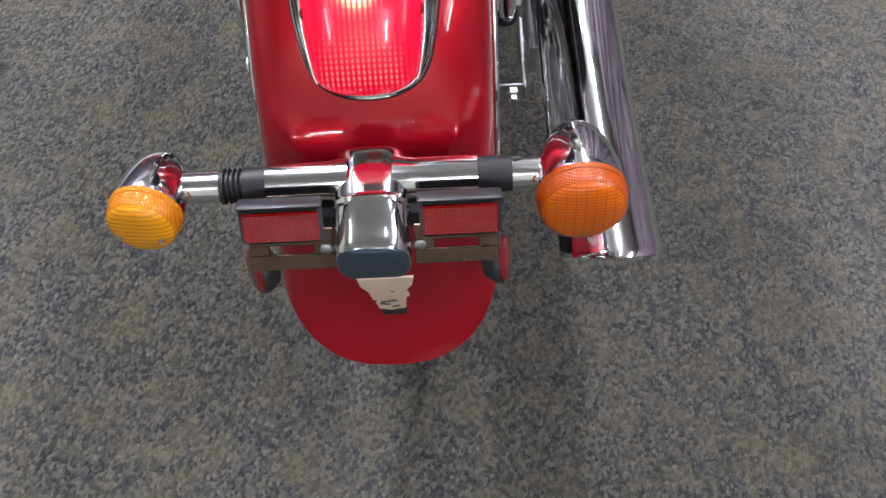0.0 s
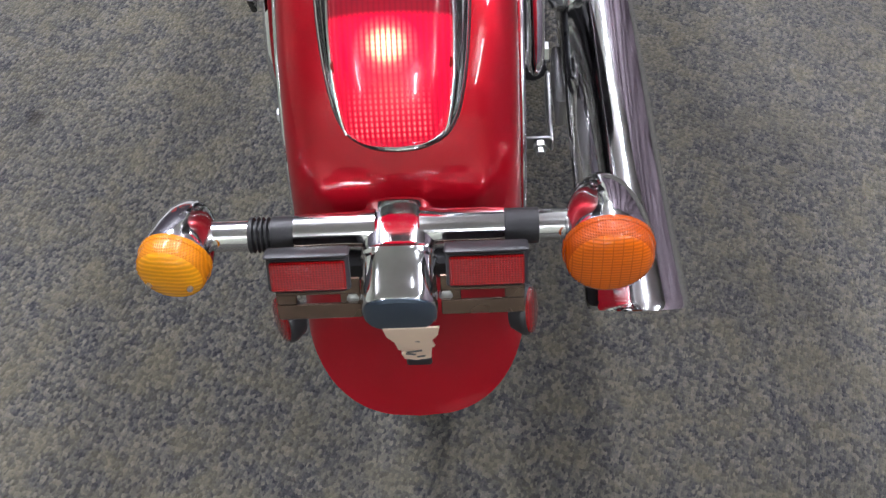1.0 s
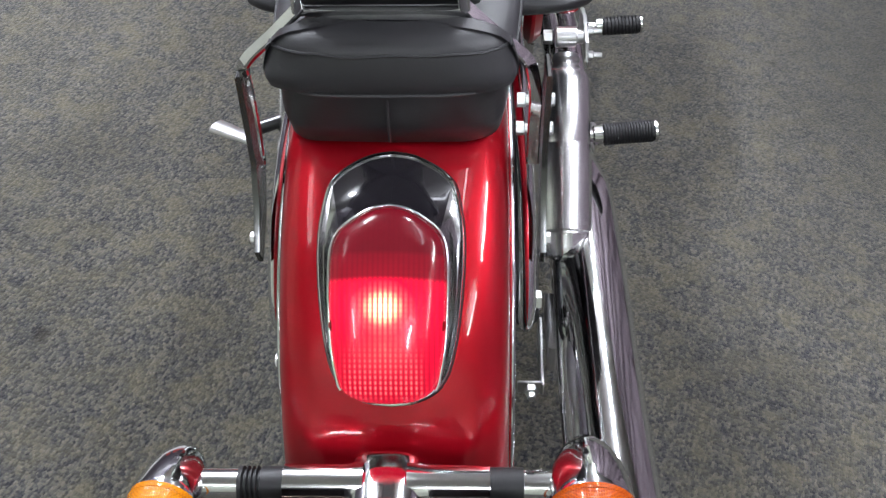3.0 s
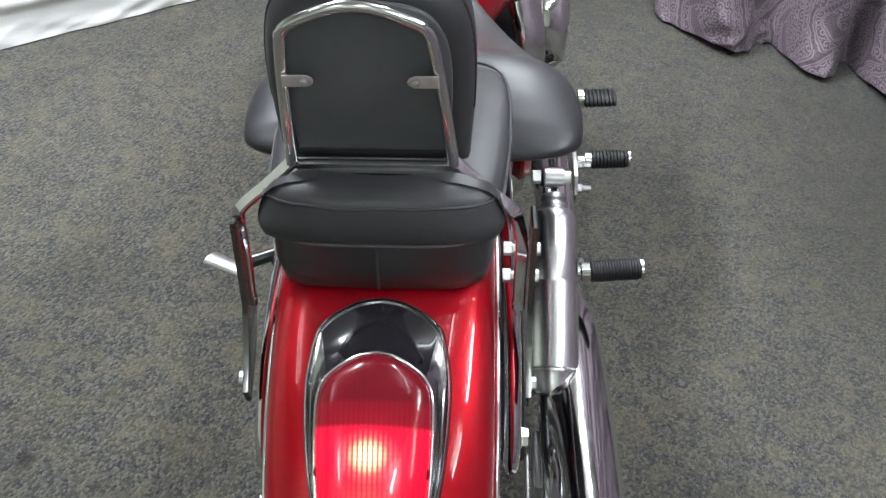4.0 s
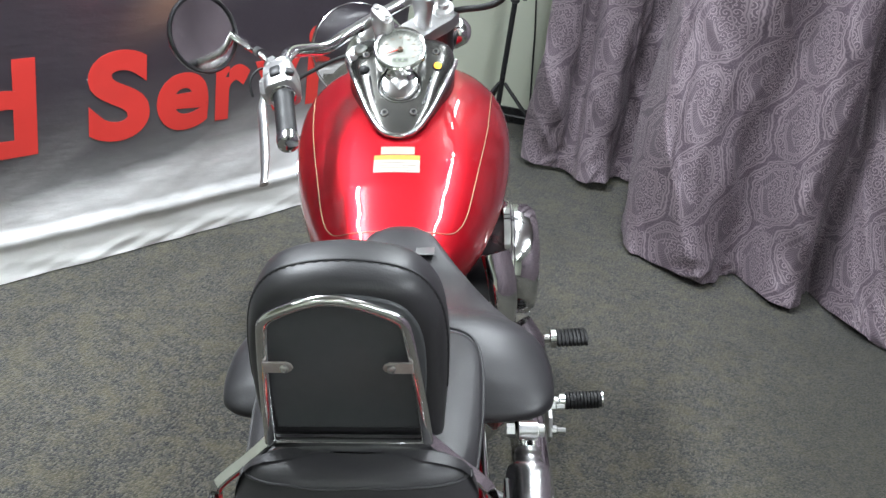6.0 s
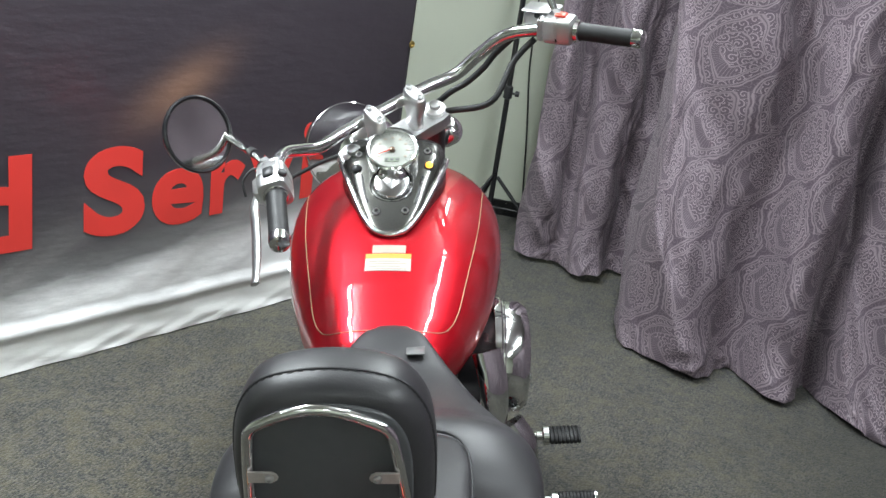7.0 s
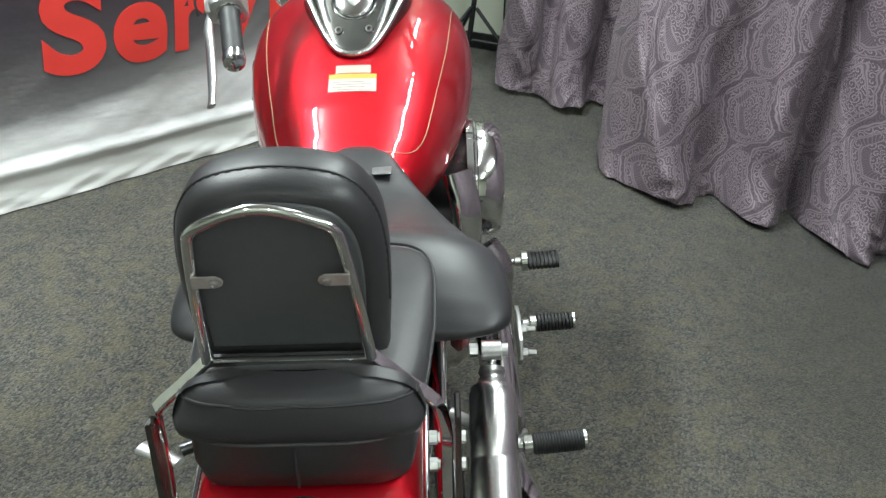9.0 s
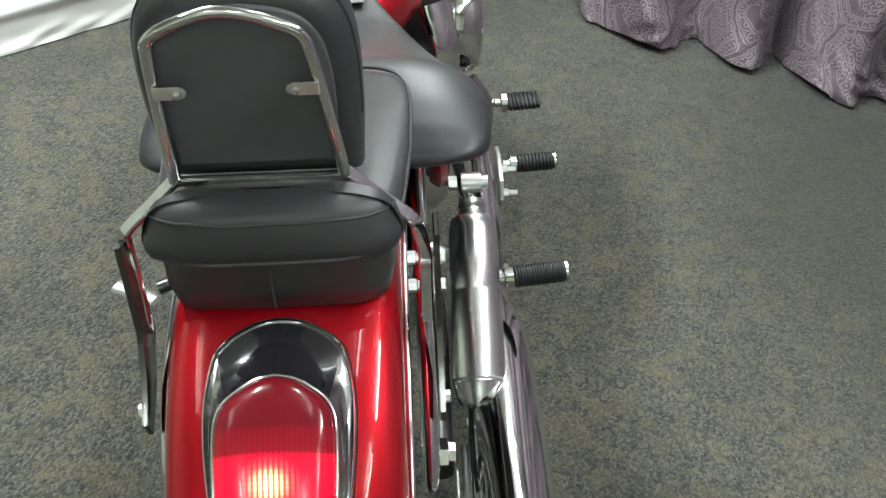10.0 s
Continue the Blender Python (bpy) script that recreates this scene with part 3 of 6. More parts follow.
# curtains
def curtain(points, foot, top, phase, label, n=520, lean=0.0, still=0.0):
    """points: the line of the folds on the floor."""
    path = smooth([(x, y, 0) for x, y in points], 48)
    length = [0.0]
    for p, q in zip(path, path[1:]):
        length.append(length[-1] + (q - p).length)

    def at(dist):
        i = max(0, min(len(path) - 2, sum(1 for q in length if q <= dist) - 1))
        return path[i].lerp(path[i + 1], (dist - length[i]) / max(1e-6, length[i + 1] - length[i]))

    line = [at(length[-1] * i / n) for i in range(n + 1)]
    broad = [sum((line[max(0, min(n, i + k))] for k in range(-24, 25, 6)), Vector()) / 9 for i in range(n + 1)]
    rows = []
    for k in range(121):
        z = foot + (top - foot) * (k / 120) ** 1.45
        up = (z - foot) / (top - foot)
        row = []
        for i, p in enumerate(line):
            s = i / n * length[-1]
            q = p.lerp(broad[i], 0.12 * min(1.0, up * 1.3) + still * (1 - up))
            low = max(0.0, 1 - (z - foot) / 0.16)
            rip = 0.022 * noise.noise((s * 5 + z * 1.5, z * 1.2, phase)) + 0.010 * noise.noise((s * 15 - z * 3, z * 2.4, phase)) + 0.004 * noise.noise((s * 34 - z * 9, z * 7.0, phase)) + low * (0.014 * noise.noise((s * 14, z * 9.0, phase + 3)) + 0.040 * min(1.0, max(0.0, s - 1.1) * 2) * noise.noise((s * 24 + z * 30, z * 26.0, phase + 7)))
            sharp = 1 - 2.4 * abs(noise.noise((s * 3.4 + z * 1.9, z * 0.7, phase + 11)))
            fine = 1 - 2.4 * abs(noise.noise((s * 8.5 + z * 5.5, z * 2.6, phase + 15)))
            rip += (0.068 * sharp + 0.016 * fine) * (1 - 0.6 * up) + low * 0.010 * (1 - 2.4 * abs(noise.noise((s * 13 - z * 8, z * 14, phase + 19))))
            out = Vector((0.25, -0.97, 0))
            if s > 2.6:
                out = Vector((-1, 0, 0))
            zz = z + low * low * (0.016 * noise.noise((s * 6, 0.3, phase)) + 0.012 * math.sin(s * 14))
            row.append(q + out * (rip * (1 + up) + 0.02 * low * low) + Vector((lean * up, 0, max(zz, 0.006))))
        rows.append(row)
    return cloth("curtain", rows, length[-1], label, "curtain", CURTAIN)


curtain([(0.03, 4.02), (0.0, 3.94), (0.06, 3.89), (0.12, 3.93), (0.135, 3.985), (0.18, 3.97), (0.22, 3.88), (0.31, 3.85), (0.345, 3.91), (0.37, 3.99), (0.43, 3.97), (0.50, 3.88), (0.62, 3.94)], 0.03, 2.3, 0.6, "mauve paisley damask curtain hanging near the wall", 300)
side = [(2.06 + 0.06 * (-1) ** k, 2.42 - 0.13 * k) for k in range(30)]
curtain([(0.44, 3.62), (0.383, 3.52), (0.418, 3.335), (0.494, 3.24), (0.568, 3.19), (0.68, 3.215), (0.775, 3.31), (0.855, 3.15), (0.942, 3.16), (1.01, 3.30), (1.062, 3.14), (1.13, 3.03), (1.205, 2.95), (1.25, 3.02),
         (1.30, 3.06), (1.36, 2.95), (1.47, 3.05), (1.56, 2.92), (1.72, 2.98), (1.80, 2.82), (1.93, 2.80), (1.95, 2.62), (2.06, 2.55)] + side, 0.012, 2.3, 2.4, "mauve paisley damask curtain pooling on the carpet", 900)

# thin wire down the far wall, beside the curtain
wire = tagged(new("wall_cable"), "thin dark cable hanging down the pale wall", "cable")
part("cable", Geo().tube(smooth([(-0.105, 4.462, 1.5), (-0.100, 4.462, 1.1), (-0.094, 4.462, 0.81), (-0.086, 4.462, 0.645), (-0.055, 4.462, 0.403), (-0.03, 4.462, 0.16), (-0.02, 4.445, 0.075), (-0.02, 4.44, 0.004)], 6), 0.0035, 8), RUBBER, wire)

# light stand
stand = tagged(new("light_stand"), "slim black light stand on splayed legs", "light stand")
stand.location = (-0.139, 4.15, 0)
part("pole", Geo().tube([(0, 0, 0.12), (0, 0, 1.9)], 0.011, 12), BLACK, stand)
part("collar", Geo().lathe((0, 0, 0.585), (0, 0, 1), [(0, 0.012), (0.004, 0.018), (0.05, 0.018), (0.055, 0.012)], 16), PLASTIC, stand)
part("knob", Geo().lathe((0.015, 0, 0.61), (1, 0, 0), [(0, 0.005), (0.012, 0.005), (0.014, 0.012), (0.03, 0.011)], 12), PLASTIC, stand)
for k in range(3):
    a = radians(-10 + 120 * k)
    c, s = math.cos(a), math.sin(a)
    part("leg", Geo().tube([(0.012 * c, 0.012 * s, 0.26), (0.26 * c, 0.26 * s, 0.012)], 0.008, 8), BLACK, stand)
    part("brace", Geo().tube([(0.012 * c, 0.012 * s, 0.13), (0.13 * c, 0.13 * s, 0.135)], 0.005, 8), BLACK, stand)
# ---- the motorcycle, in its own axes: x to its right, y ahead, z up ----
bike = tagged(new("motorcycle"), "candy red cruiser motorcycle with chrome trim, leaning on its side stand", "motorcycle")
bike.matrix_world = pose(0.258, 0.0, 0.0, 0, -7.5, 9.25)
YC, ZC, RF = 1.041, 0.31, 0.385
STEM, RAKE, STEER = Vector((0, 2.11, 0.905)), radians(33), radians(37.5)
AXIS = Vector((0, -math.sin(RAKE), math.cos(RAKE)))
TURNED = Matrix.Translation(STEM) @ Matrix.Rotation(STEER, 4, AXIS) @ Matrix.Translation(-STEM)


def steer(p):
    return TURNED @ p


def fender_radius(deg):
    return RF + 3.2e-6 * max(0.0, 15 - deg) ** 3


def on_fender(deg, x, lift=0.0):
    """A place on the rear fender's skin: angle round the axle (0 aft, 90 up), x across."""
    r = fender_radius(deg) - fender_drop(x) + lift
    a = radians(deg)
    return Vector((x, YC - r * math.cos(a), ZC + r * math.sin(a)))


FW, FH, FN, FX = 0.114, 0.072, 4.2, 0.003


def fender_drop(x):
    u = min(1.0, abs(x - FX) / FW)
    return FH * (1 - (1 - u ** FN) ** (1 / FN))


def rear_fender():
    ts = [math.pi * k / 56 for k in range(57)]
    outer = []
    top = 128
    for i in range(61):
        f = i / 60
        row, back = [], []
        cols = [(-FW, 0.12), (-FW, 0.10)] + [(-FW * sup(t, FN)[0], FH * (1 - sup(t, FN)[1])) for t in ts] + [(FW, 0.10), (FW, 0.12)]
        for x, d in cols:
            u = min(1, abs(x) / FW)
            end = -13.6 + 13.5 * (1 - max(0, 1 - u ** 2.4) ** (1 / 2.4)) + (8 if d > FH else 0)
            deg = top + (end - top) * f
            a = radians(deg)
            pinch = 1 + 0.05 * max(0, min(1, (20 - deg) / 30))
            r = fender_radius(deg) - d + 0.0045 * math.exp(-((deg - 25.8 - 0.10 * 1000 * (abs(x) - 0.078)) / 2.2) ** 2 - ((abs(x) - 0.078) / 0.013) ** 2)
            row.append(Vector((x * pinch + FX, YC - r * math.cos(a), ZC + r * math.sin(a))))
            r -= 0.003
            back.append(Vector((x * pinch * 0.975 + FX, YC - r * math.cos(a), ZC + r * math.sin(a))))
        outer.append(row + back[::-1])
    g = Geo().rows(outer, True, True)
    return part("rear_fender", g, PAINT, bike, "candy red rear fender", 50)


fender = rear_fender()
for sx in (-1, 1):
    path = [Vector((sx * (FW + 0.0025) + FX, YC - (fender_radius(d) - 0.118) * math.cos(radians(d)), ZC + (fender_radius(d) - 0.118) * math.sin(radians(d)))) for d in range(125, 8, -3)]
    part("edge_trim", Geo().tube(path, 0.003, 8), BLACK, fender)
    path = [Vector((sx * (FW + 0.003) + FX, YC - (fender_radius(d) - 0.062) * math.cos(radians(d)), ZC + (fender_radius(d) - 0.062) * math.sin(radians(d)))) for d in range(122, 12, -3)]
    part("side_molding", Geo().tube(path, 0.0032, 10), CHROME, fender, "thin chrome molding")


def wheel(name, centre, radius, width, m=None):
    w = Group(name, bike)
    prof = [(-0.5, 0.72), (-0.52, 0.80), (-0.5, 0.9), (-0.36, 0.975), (-0.15, 0.998), (0.15, 0.998), (0.36, 0.975), (0.5, 0.9), (0.52, 0.80), (0.5, 0.72)]
    fn = m if m else (lambda p: p)
    part("tyre", Geo().lathe(centre, (1, 0, 0), [(a * width, b * radius) for a, b in prof] + [(-0.5 * width, 0.72 * radius)], 64, False).moved(fn), RUBBER, w)
    rim = part("rim", Geo().lathe(centre, (1, 0, 0), [(-0.36 * width, 0.74 * radius), (-0.36 * width, 0.70 * radius), (-0.2 * width, 0.64 * radius), (0.2 * width, 0.64 * radius), (0.36 * width, 0.70 * radius), (0.36 * width, 0.74 * radius), (-0.36 * width, 0.74 * radius)], 64, False).moved(fn), CHROME, w)
    part("hub", Geo().lathe(centre, (1, 0, 0), [(-0.06, 0.02), (-0.06, 0.05), (-0.045, 0.06), (0.045, 0.06), (0.06, 0.05), (0.06, 0.02)], 32).moved(fn), SATIN, w)
    c = Vector(centre)
    for k in range(20):
        a = 2 * math.pi * k / 20
        d = Vector((0, math.cos(a), math.sin(a)))
        sgn = 1 if k % 2 else -1
        part("spoke", Geo().tube([c + d * 0.055 + Vector((sgn * 0.04, 0, 0)), c + d * 0.655 * radius], 0.0022, 6).moved(fn), CHROME, w)


wheel("rear_wheel", (0.0, YC, ZC + 0.008), 0.318, 0.16)
FRONT = Vector((0, 2.11 + 0.62 * math.sin(RAKE) + 0.05, 0.335))
wheel("front_wheel", FRONT, 0.325, 0.11, steer)

# tail light: bezel on the fender, lens proud of it
BEZ = [(67.2, 0.0), (66.6, 0.0215), (64.9, 0.043), (63.2, 0.0555), (62.0, 0.0605), (59.2, 0.065), (55.0, 0.0685), (49.7, 0.068), (43.4, 0.0642), (38.7, 0.059), (35.7, 0.0527), (33.5, 0.042), (32.0, 0.022), (31.6, 0.0)]
LEN = [(57.8, 0.0), (57.35, 0.016), (56.1, 0.032), (54.5, 0.0455), (52.2, 0.0520), (48.5, 0.053), (44.4, 0.0525), (40.5, 0.051), (36.9, 0.0467), (34.7, 0.041), (33.4, 0.0245), (33.05, 0.0)]


def ring_of(table, k=1.0, cx=0.003):
    half = smooth([(x, d, 0) for d, x in table], 6)[:: 1]
    half = [half[round(i * (len(half) - 1) / 54)] for i in range(55)]
    mid = 0.5 * (table[0][0] + table[-1][0])
    pts = [(p.x, p.y) for p in half] + [(-p.x, p.y) for p in half[-2:0:-1]]
    return [(cx + x * k, mid + (d - mid) * k) for x, d in pts]


def tail_light():
    t = Group("tail_light", bike)
    part("gasket", Geo().rows([[on_fender(d, x, l) for x, d in ring_of(BEZ, k)] for k, l in ((1.030, 0.0), (1.034, 0.0035), (1.018, 0.006), (0.99, 0.006))], True, True), RUBBER, t, "black rubber gasket")
    outer, inner = ring_of(BEZ, 0.965), ring_of(LEN, 1.02)
    rows = [[on_fender(d, x, l) for x, d in ring_of(BEZ, k)] for k, l in ((1.0, 0.003), (0.995, 0.008), (0.965, 0.010))]
    blend = lambda f, lift: [on_fender(d0 + (d1 - d0) * f, (x0 + (x1 - x0) * f) * 0.999, lift) for (x0, d0), (x1, d1) in zip(outer, inner)]
    rows += [blend(0.30, 0.011), blend(0.65, 0.016), blend(1.0, 0.030)]
    part("bezel", Geo().rows(rows, True, True), DARKCHROME, t, "chrome tail light housing", 30)
    # flat smoked panel over the lens, between two chrome cheeks
    n = len(outer)
    span = [k % n for k in range(-15, 16)]
    top = [[(outer[k][0] + (inner[k][0] - outer[k][0]) * f, outer[k][1] + (inner[k][1] - outer[k][1]) * f) for k in span] for f in (0.03, 0.35, 0.7, 0.97)]
    lift = (0.0125, 0.0135, 0.0185, 0.0300)
    skin = [[on_fender(d, x, l) for x, d in row] for row, l in zip(top, lift)]
    under = [[on_fender(d, x, l - 0.003) for x, d in row] for row, l in zip(top, lift)]
    part("top_panel", Geo().rows([a + b[::-1] for a, b in zip(skin, under)]), SMOKED, t, "smoked black panel above the lens", 30)
    part("bezel_rim", Geo().rows([[on_fender(d, x, l) for x, d in ring_of(BEZ, k)] for k, l in ((1.004, 0.004), (1.008, 0.010), (0.998, 0.013), (0.985, 0.0135), (0.975, 0.010))], True, False), CHROME, t, "bright chrome edge")
    rim = [on_fender(d, x, 0.0345) for x, d in ring_of(LEN, 1.022)]
    low = [k for k, (x, d) in enumerate(ring_of(LEN, 1.022)) if d < 34.6]
    path = rim[low[-1] + 1:] + rim[:low[0]]
    part("lens_rim", Geo().tube(path, 0.0021, 10), CHROME, t, "bright chrome rim")
    rows = []
    for k, l in ((1.0, 0.022), (1.0, 0.034), (0.985, 0.041), (0.95, 0.046), (0.85, 0.0505), (0.7, 0.0525), (0.5, 0.0535), (0.3, 0.054), (0.12, 0.054), (0.02, 0.054)):
        rows.append([on_fender(d, x, l) for x, d in ring_of(LEN, k)])
    part("lens", Geo().rows(rows, True, True), TAILLENS, t, "glowing red ribbed lens", 60)
    for sx in (-1, 1):
        q = on_fender(43.0, 0.003 + sx * 0.047, 0.043)
        part("screw", Geo().lathe(q, (0.5 * sx, -0.7, 0.7), [(-0.004, 0.006), (0.002, 0.006), (0.003, 0.004)], 14), REFLECTOR, t)


tail_light()

# rear signal bar: tee-shaped hub with a slanted cap, two arms, two bullet signals
BAR = Vector((0, 0.645, 0.475))


def tee():
    t = Group("signal_bar", bike)
    rows = []
    way = Vector((0, -math.cos(radians(15)), -math.sin(radians(15))))
    upv = Vector((0, way.z, -way.y))
    cap = Vector((0, 0.573, 0.450))
    for d, w, h in ((-0.106, 0.020, 0.012), (-0.104, 0.027, 0.0155), (-0.100, 0.031, 0.0180), (-0.075, 0.0335, 0.0250), (-0.056, 0.034, 0.0303), (-0.052, 0.034, 0.0315), (-0.050, 0.0355, 0.0335), (-0.046, 0.0355, 0.0335), (-0.044, 0.034, 0.032), (-0.01, 0.0345, 0.0315), (0.0, 0.0342, 0.031), (0.002, 0.033, 0.030)):
        rows.append([cap + way * (d - 0.15 * h * s * (d > -0.02)) + Vector((w * c, 0, 0)) + upv * (h * s) for c, s in (sup(2 * math.pi * k / 40, 3.0) for k in range(40))])
    part("hub", Geo().rows(rows), CHROME, t, "chrome tee-shaped signal bar")
    end = Geo().rows([[cap + way * (d - 0.15 * 0.0295 * k * sup(a, 2.8)[1]) + Vector((0.0325 * k * sup(a, 2.8)[0], 0, 0)) + upv * 0.0295 * k * sup(a, 2.8)[1] for a in (2 * math.pi * j / 40 for j in range(40))] for d, k in ((-0.006, 1), (0.003, 1), (0.005, 0.93))])
    part("end_cap", end, BLUECAP, t, "glossy blue-black end cap")
    for sx, reach in ((-1, (0.094, 0.136, 0.174)), (1, (0.096, 0.127, 0.158))):
        part("arm", Geo().lathe((0, BAR.y, BAR.z), (sx, 0, 0), [(0.02, 0.021), (0.04, 0.0185), (reach[0], 0.0185), (reach[0] + 0.001, 0.015)], 28), CHROME, t)
        if sx < 0:
            prof = [(reach[0], 0.0165)]
            for k in range(4):
                b = reach[0] + 0.022 + k * 0.0045
                prof += [(b - 0.0012, 0.0165), (b, 0.013), (b + 0.0015, 0.013), (b + 0.0026, 0.0165)]
            prof += [(reach[1], 0.0165), (reach[1] + 0.0005, 0.012)]
        else:
            prof = [(reach[0], 0.0165), (reach[1], 0.0165), (reach[1] + 0.0005, 0.012)]
        part("rubber_sleeve", Geo().lathe((0, BAR.y, BAR.z), (sx, 0, 0), prof, 28), RUBBER, t, "black rubber sleeve")
        part("stem", Geo().lathe((0, BAR.y, BAR.z), (sx, 0, 0), [(reach[1] - 0.004, 0.0145), (reach[2] + 0.012, 0.0145)], 28), CHROME, t)
    for sx, cx, cy, cz, rad, aim, lens in ((-1, -0.199, 0.622, 0.480, 0.0325, (-0.13, -0.98, 0.10), AMBER), (1, 0.187, 0.620, 0.478, 0.040, (0.0, -0.99, 0.10), ORANGELENS)):
        s = Group("turn_signal", bike)
        ax = Vector(aim).normalized()
        c = Vector((cx, cy, cz))
        part("bullet", Geo().lathe(c, ax, [(-1.98 * rad, 0.05 * rad), (-1.95 * rad, 0.22 * rad), (-1.82 * rad, 0.42 * rad), (-1.5 * rad, 0.66 * rad), (-1.0 * rad, 0.86 * rad), (-0.5 * rad, 0.96 * rad), (-0.1 * rad, 1.0 * rad), (0.15 * rad, 1.0 * rad), (0.2 * rad, 0.97 * rad)], 36), CHROME, s, "chrome bullet turn signal with an amber lens" if sx < 0 else "chrome bullet turn signal with an orange lens")
        part("lens", Geo().lathe(c, ax, [(0.019, rad * 0.90), (0.0215, rad * 0.935), (0.025, rad * 0.90), (0.0285, rad * 0.76), (0.031, rad * 0.45), (0.0315, 0.002)], 44), lens, s, "amber lens" if sx < 0 else "deep orange lens")
        part("lens_band", Geo().lathe(c, ax, [(0.003, rad * 0.98), (0.004, rad * 1.03), (0.009, rad * 1.03), (0.010, rad * 1.0), (0.018, rad * 0.985), (0.022, rad * 0.955), (0.0235, rad * 0.92), (0.0215, rad * 0.90), (0.003, rad * 0.90)], 44, False), AMBERRIM if sx < 0 else ORANGERIM, s)
        if sx < 0:
            for q in (-1, 1):
                side = ax.cross(Vector((0, 0, 1))).normalized()
                part("screw", Geo().lathe(c + ax * 0.031 + side * q * 0.019 - Vector((0, 0, 0.008)), ax, [(-0.002, 0.0025), (0.0025, 0.0025), (0.003, 0.0015)], 10), STEEL, s)


tee()

# reflectors on the plate bracket
for sx, x0, x1 in ((-1, -0.110, -0.044), (1, 0.046, 0.111)):
    rf = Group("rear_reflector", bike)
    tilt = Matrix.Rotation(radians(-30), 3, "X")
    c = Vector(((x0 + x1) / 2, 0.593, 0.487))
    w = x1 - x0
    part("case", Geo().box(c, (w + 0.006, 0.012, 0.036), 0.003, tilt), PLASTIC, rf)
    part("visor", Geo().box(c + tilt @ Vector((0, -0.002, 0.020)), (w + 0.008, 0.02, 0.004), 0.0015, tilt), PLASTIC, rf)
    part("lens", Geo().box(c + tilt @ Vector((0, -0.0075, 0)), (w, 0.005, 0.028), 0.0015, tilt), REFLECTOR, rf)
    pb = Vector(((x0 + x1) / 2 - sx * 0.004, 0.588, 0.453))
    g = Geo()
    # slotted plate: four bars round the slot
    for dx, dz, ww, hh in ((0, 0.012, w + 0.01, 0.016), (0, -0.0125, w + 0.01, 0.015), (-(w + 0.01) * 0.38, 0, (w + 0.01) * 0.24, 0.010), ((w + 0.01) * 0.38, 0, (w + 0.01) * 0.24, 0.010)):
        g.box(pb + tilt @ Vector((dx, 0, dz)), (ww, 0.003, hh), 0.0008, tilt)
    part("slotted_plate", g, RUST, rf, "scuffed slotted plate bracket")
    part("nut", Geo().lathe((sx * 0.042, 0.592, 0.45), (0, -1, 0.3), [(0, 0.007), (0.006, 0.007), (0.007, 0.005)], 6), STEEL, rf)
    side = Group("side_reflector", bike)
    q = Vector((sx * 0.114, 0.613, 0.383))
    part("case", Geo().lathe(q, (sx, -0.48 if sx < 0 else -0.18, 0.2), [(-0.012, 0.018), (0, 0.0245), (0.004, 0.0245), (0.006, 0.023)], 28), PLASTIC, side)
    part("lens", Geo().lathe(q, (sx, -0.48 if sx < 0 else -0.18, 0.2), [(0.004, 0.0225), (0.008, 0.022), (0.010, 0.018), (0.0105, 0.002)], 28), REFLECTOR, side, "round red side reflector")

bracket = Geo().box((0.0, 0.632, 0.445), (0.15, 0.025, 0.03), 0.004)
part("plate_bracket", bracket, PLASTIC, bike, "black plate bracket")
g = Geo()
TP = [(-0.018, 0.570, 0.425), (0.034, 0.570, 0.425), (0.031, 0.582, 0.392), (0.024, 0.588, 0.372), (0.0265, 0.594, 0.351), (0.023, 0.596, 0.345), (0.021, 0.600, 0.318), (0.006, 0.602, 0.311), (-0.006, 0.601, 0.316), (-0.008, 0.597, 0.333), (-0.003, 0.595, 0.340), (-0.010, 0.593, 0.348), (-0.012, 0.586, 0.375), (-0.017, 0.578, 0.398)]
part("tape_flap", g.plate(TP, (0, 0.002, 0.0006), 0.0006), TAPE, bike, "torn cream tape flap")
for k, (a, b, w) in enumerate(((0.006, 0.352, 0.016), (0.002, 0.345, 0.010), (0.012, 0.338, 0.008), (0.010, 0.398, 0.005), (0.012, 0.388, 0.006), (0.011, 0.379, 0.005))):
    part("ink_mark", Geo().box((a, 0.5925 - 0.17 * (b - 0.345) - 0.003, b), (w, 0.0008, 0.0026), 0.0003, Matrix.Rotation(radians(25 * (k % 2) - 12), 3, "Y")), INK, bike)
part("flap_clip", Geo().box((0.008, 0.605, 0.306), (0.026, 0.006, 0.014), 0.002), PLASTIC, bike)

# seat: passenger pad, rider's saddle


def stacked(levels, outline):
    """Rings of a plan outline; levels: (z, scale, shift y)."""
    rows = []
    cy = sum(p[1] for p in outline) / len(outline)
    for z, k, dy in levels:
        rows.append([Vector((x * k, cy + (y - cy) * k + dy, z + tilt * (y - cy))) for x, y in outline])
    return rows


tilt = 0.02


def pad_plan(power):
    out = []
    for j in range(96):
        c, s = sup(2 * math.pi * j / 96, power)
        y = 1.066 + 0.184 * s
        out.append((0.004 + (0.1165 + 0.0125 * max(0.0, min(1.0, (y - 0.93) / 0.16))) * c, y + (0.006 * abs(c) ** 3 if s < 0 else 0)))
    return out


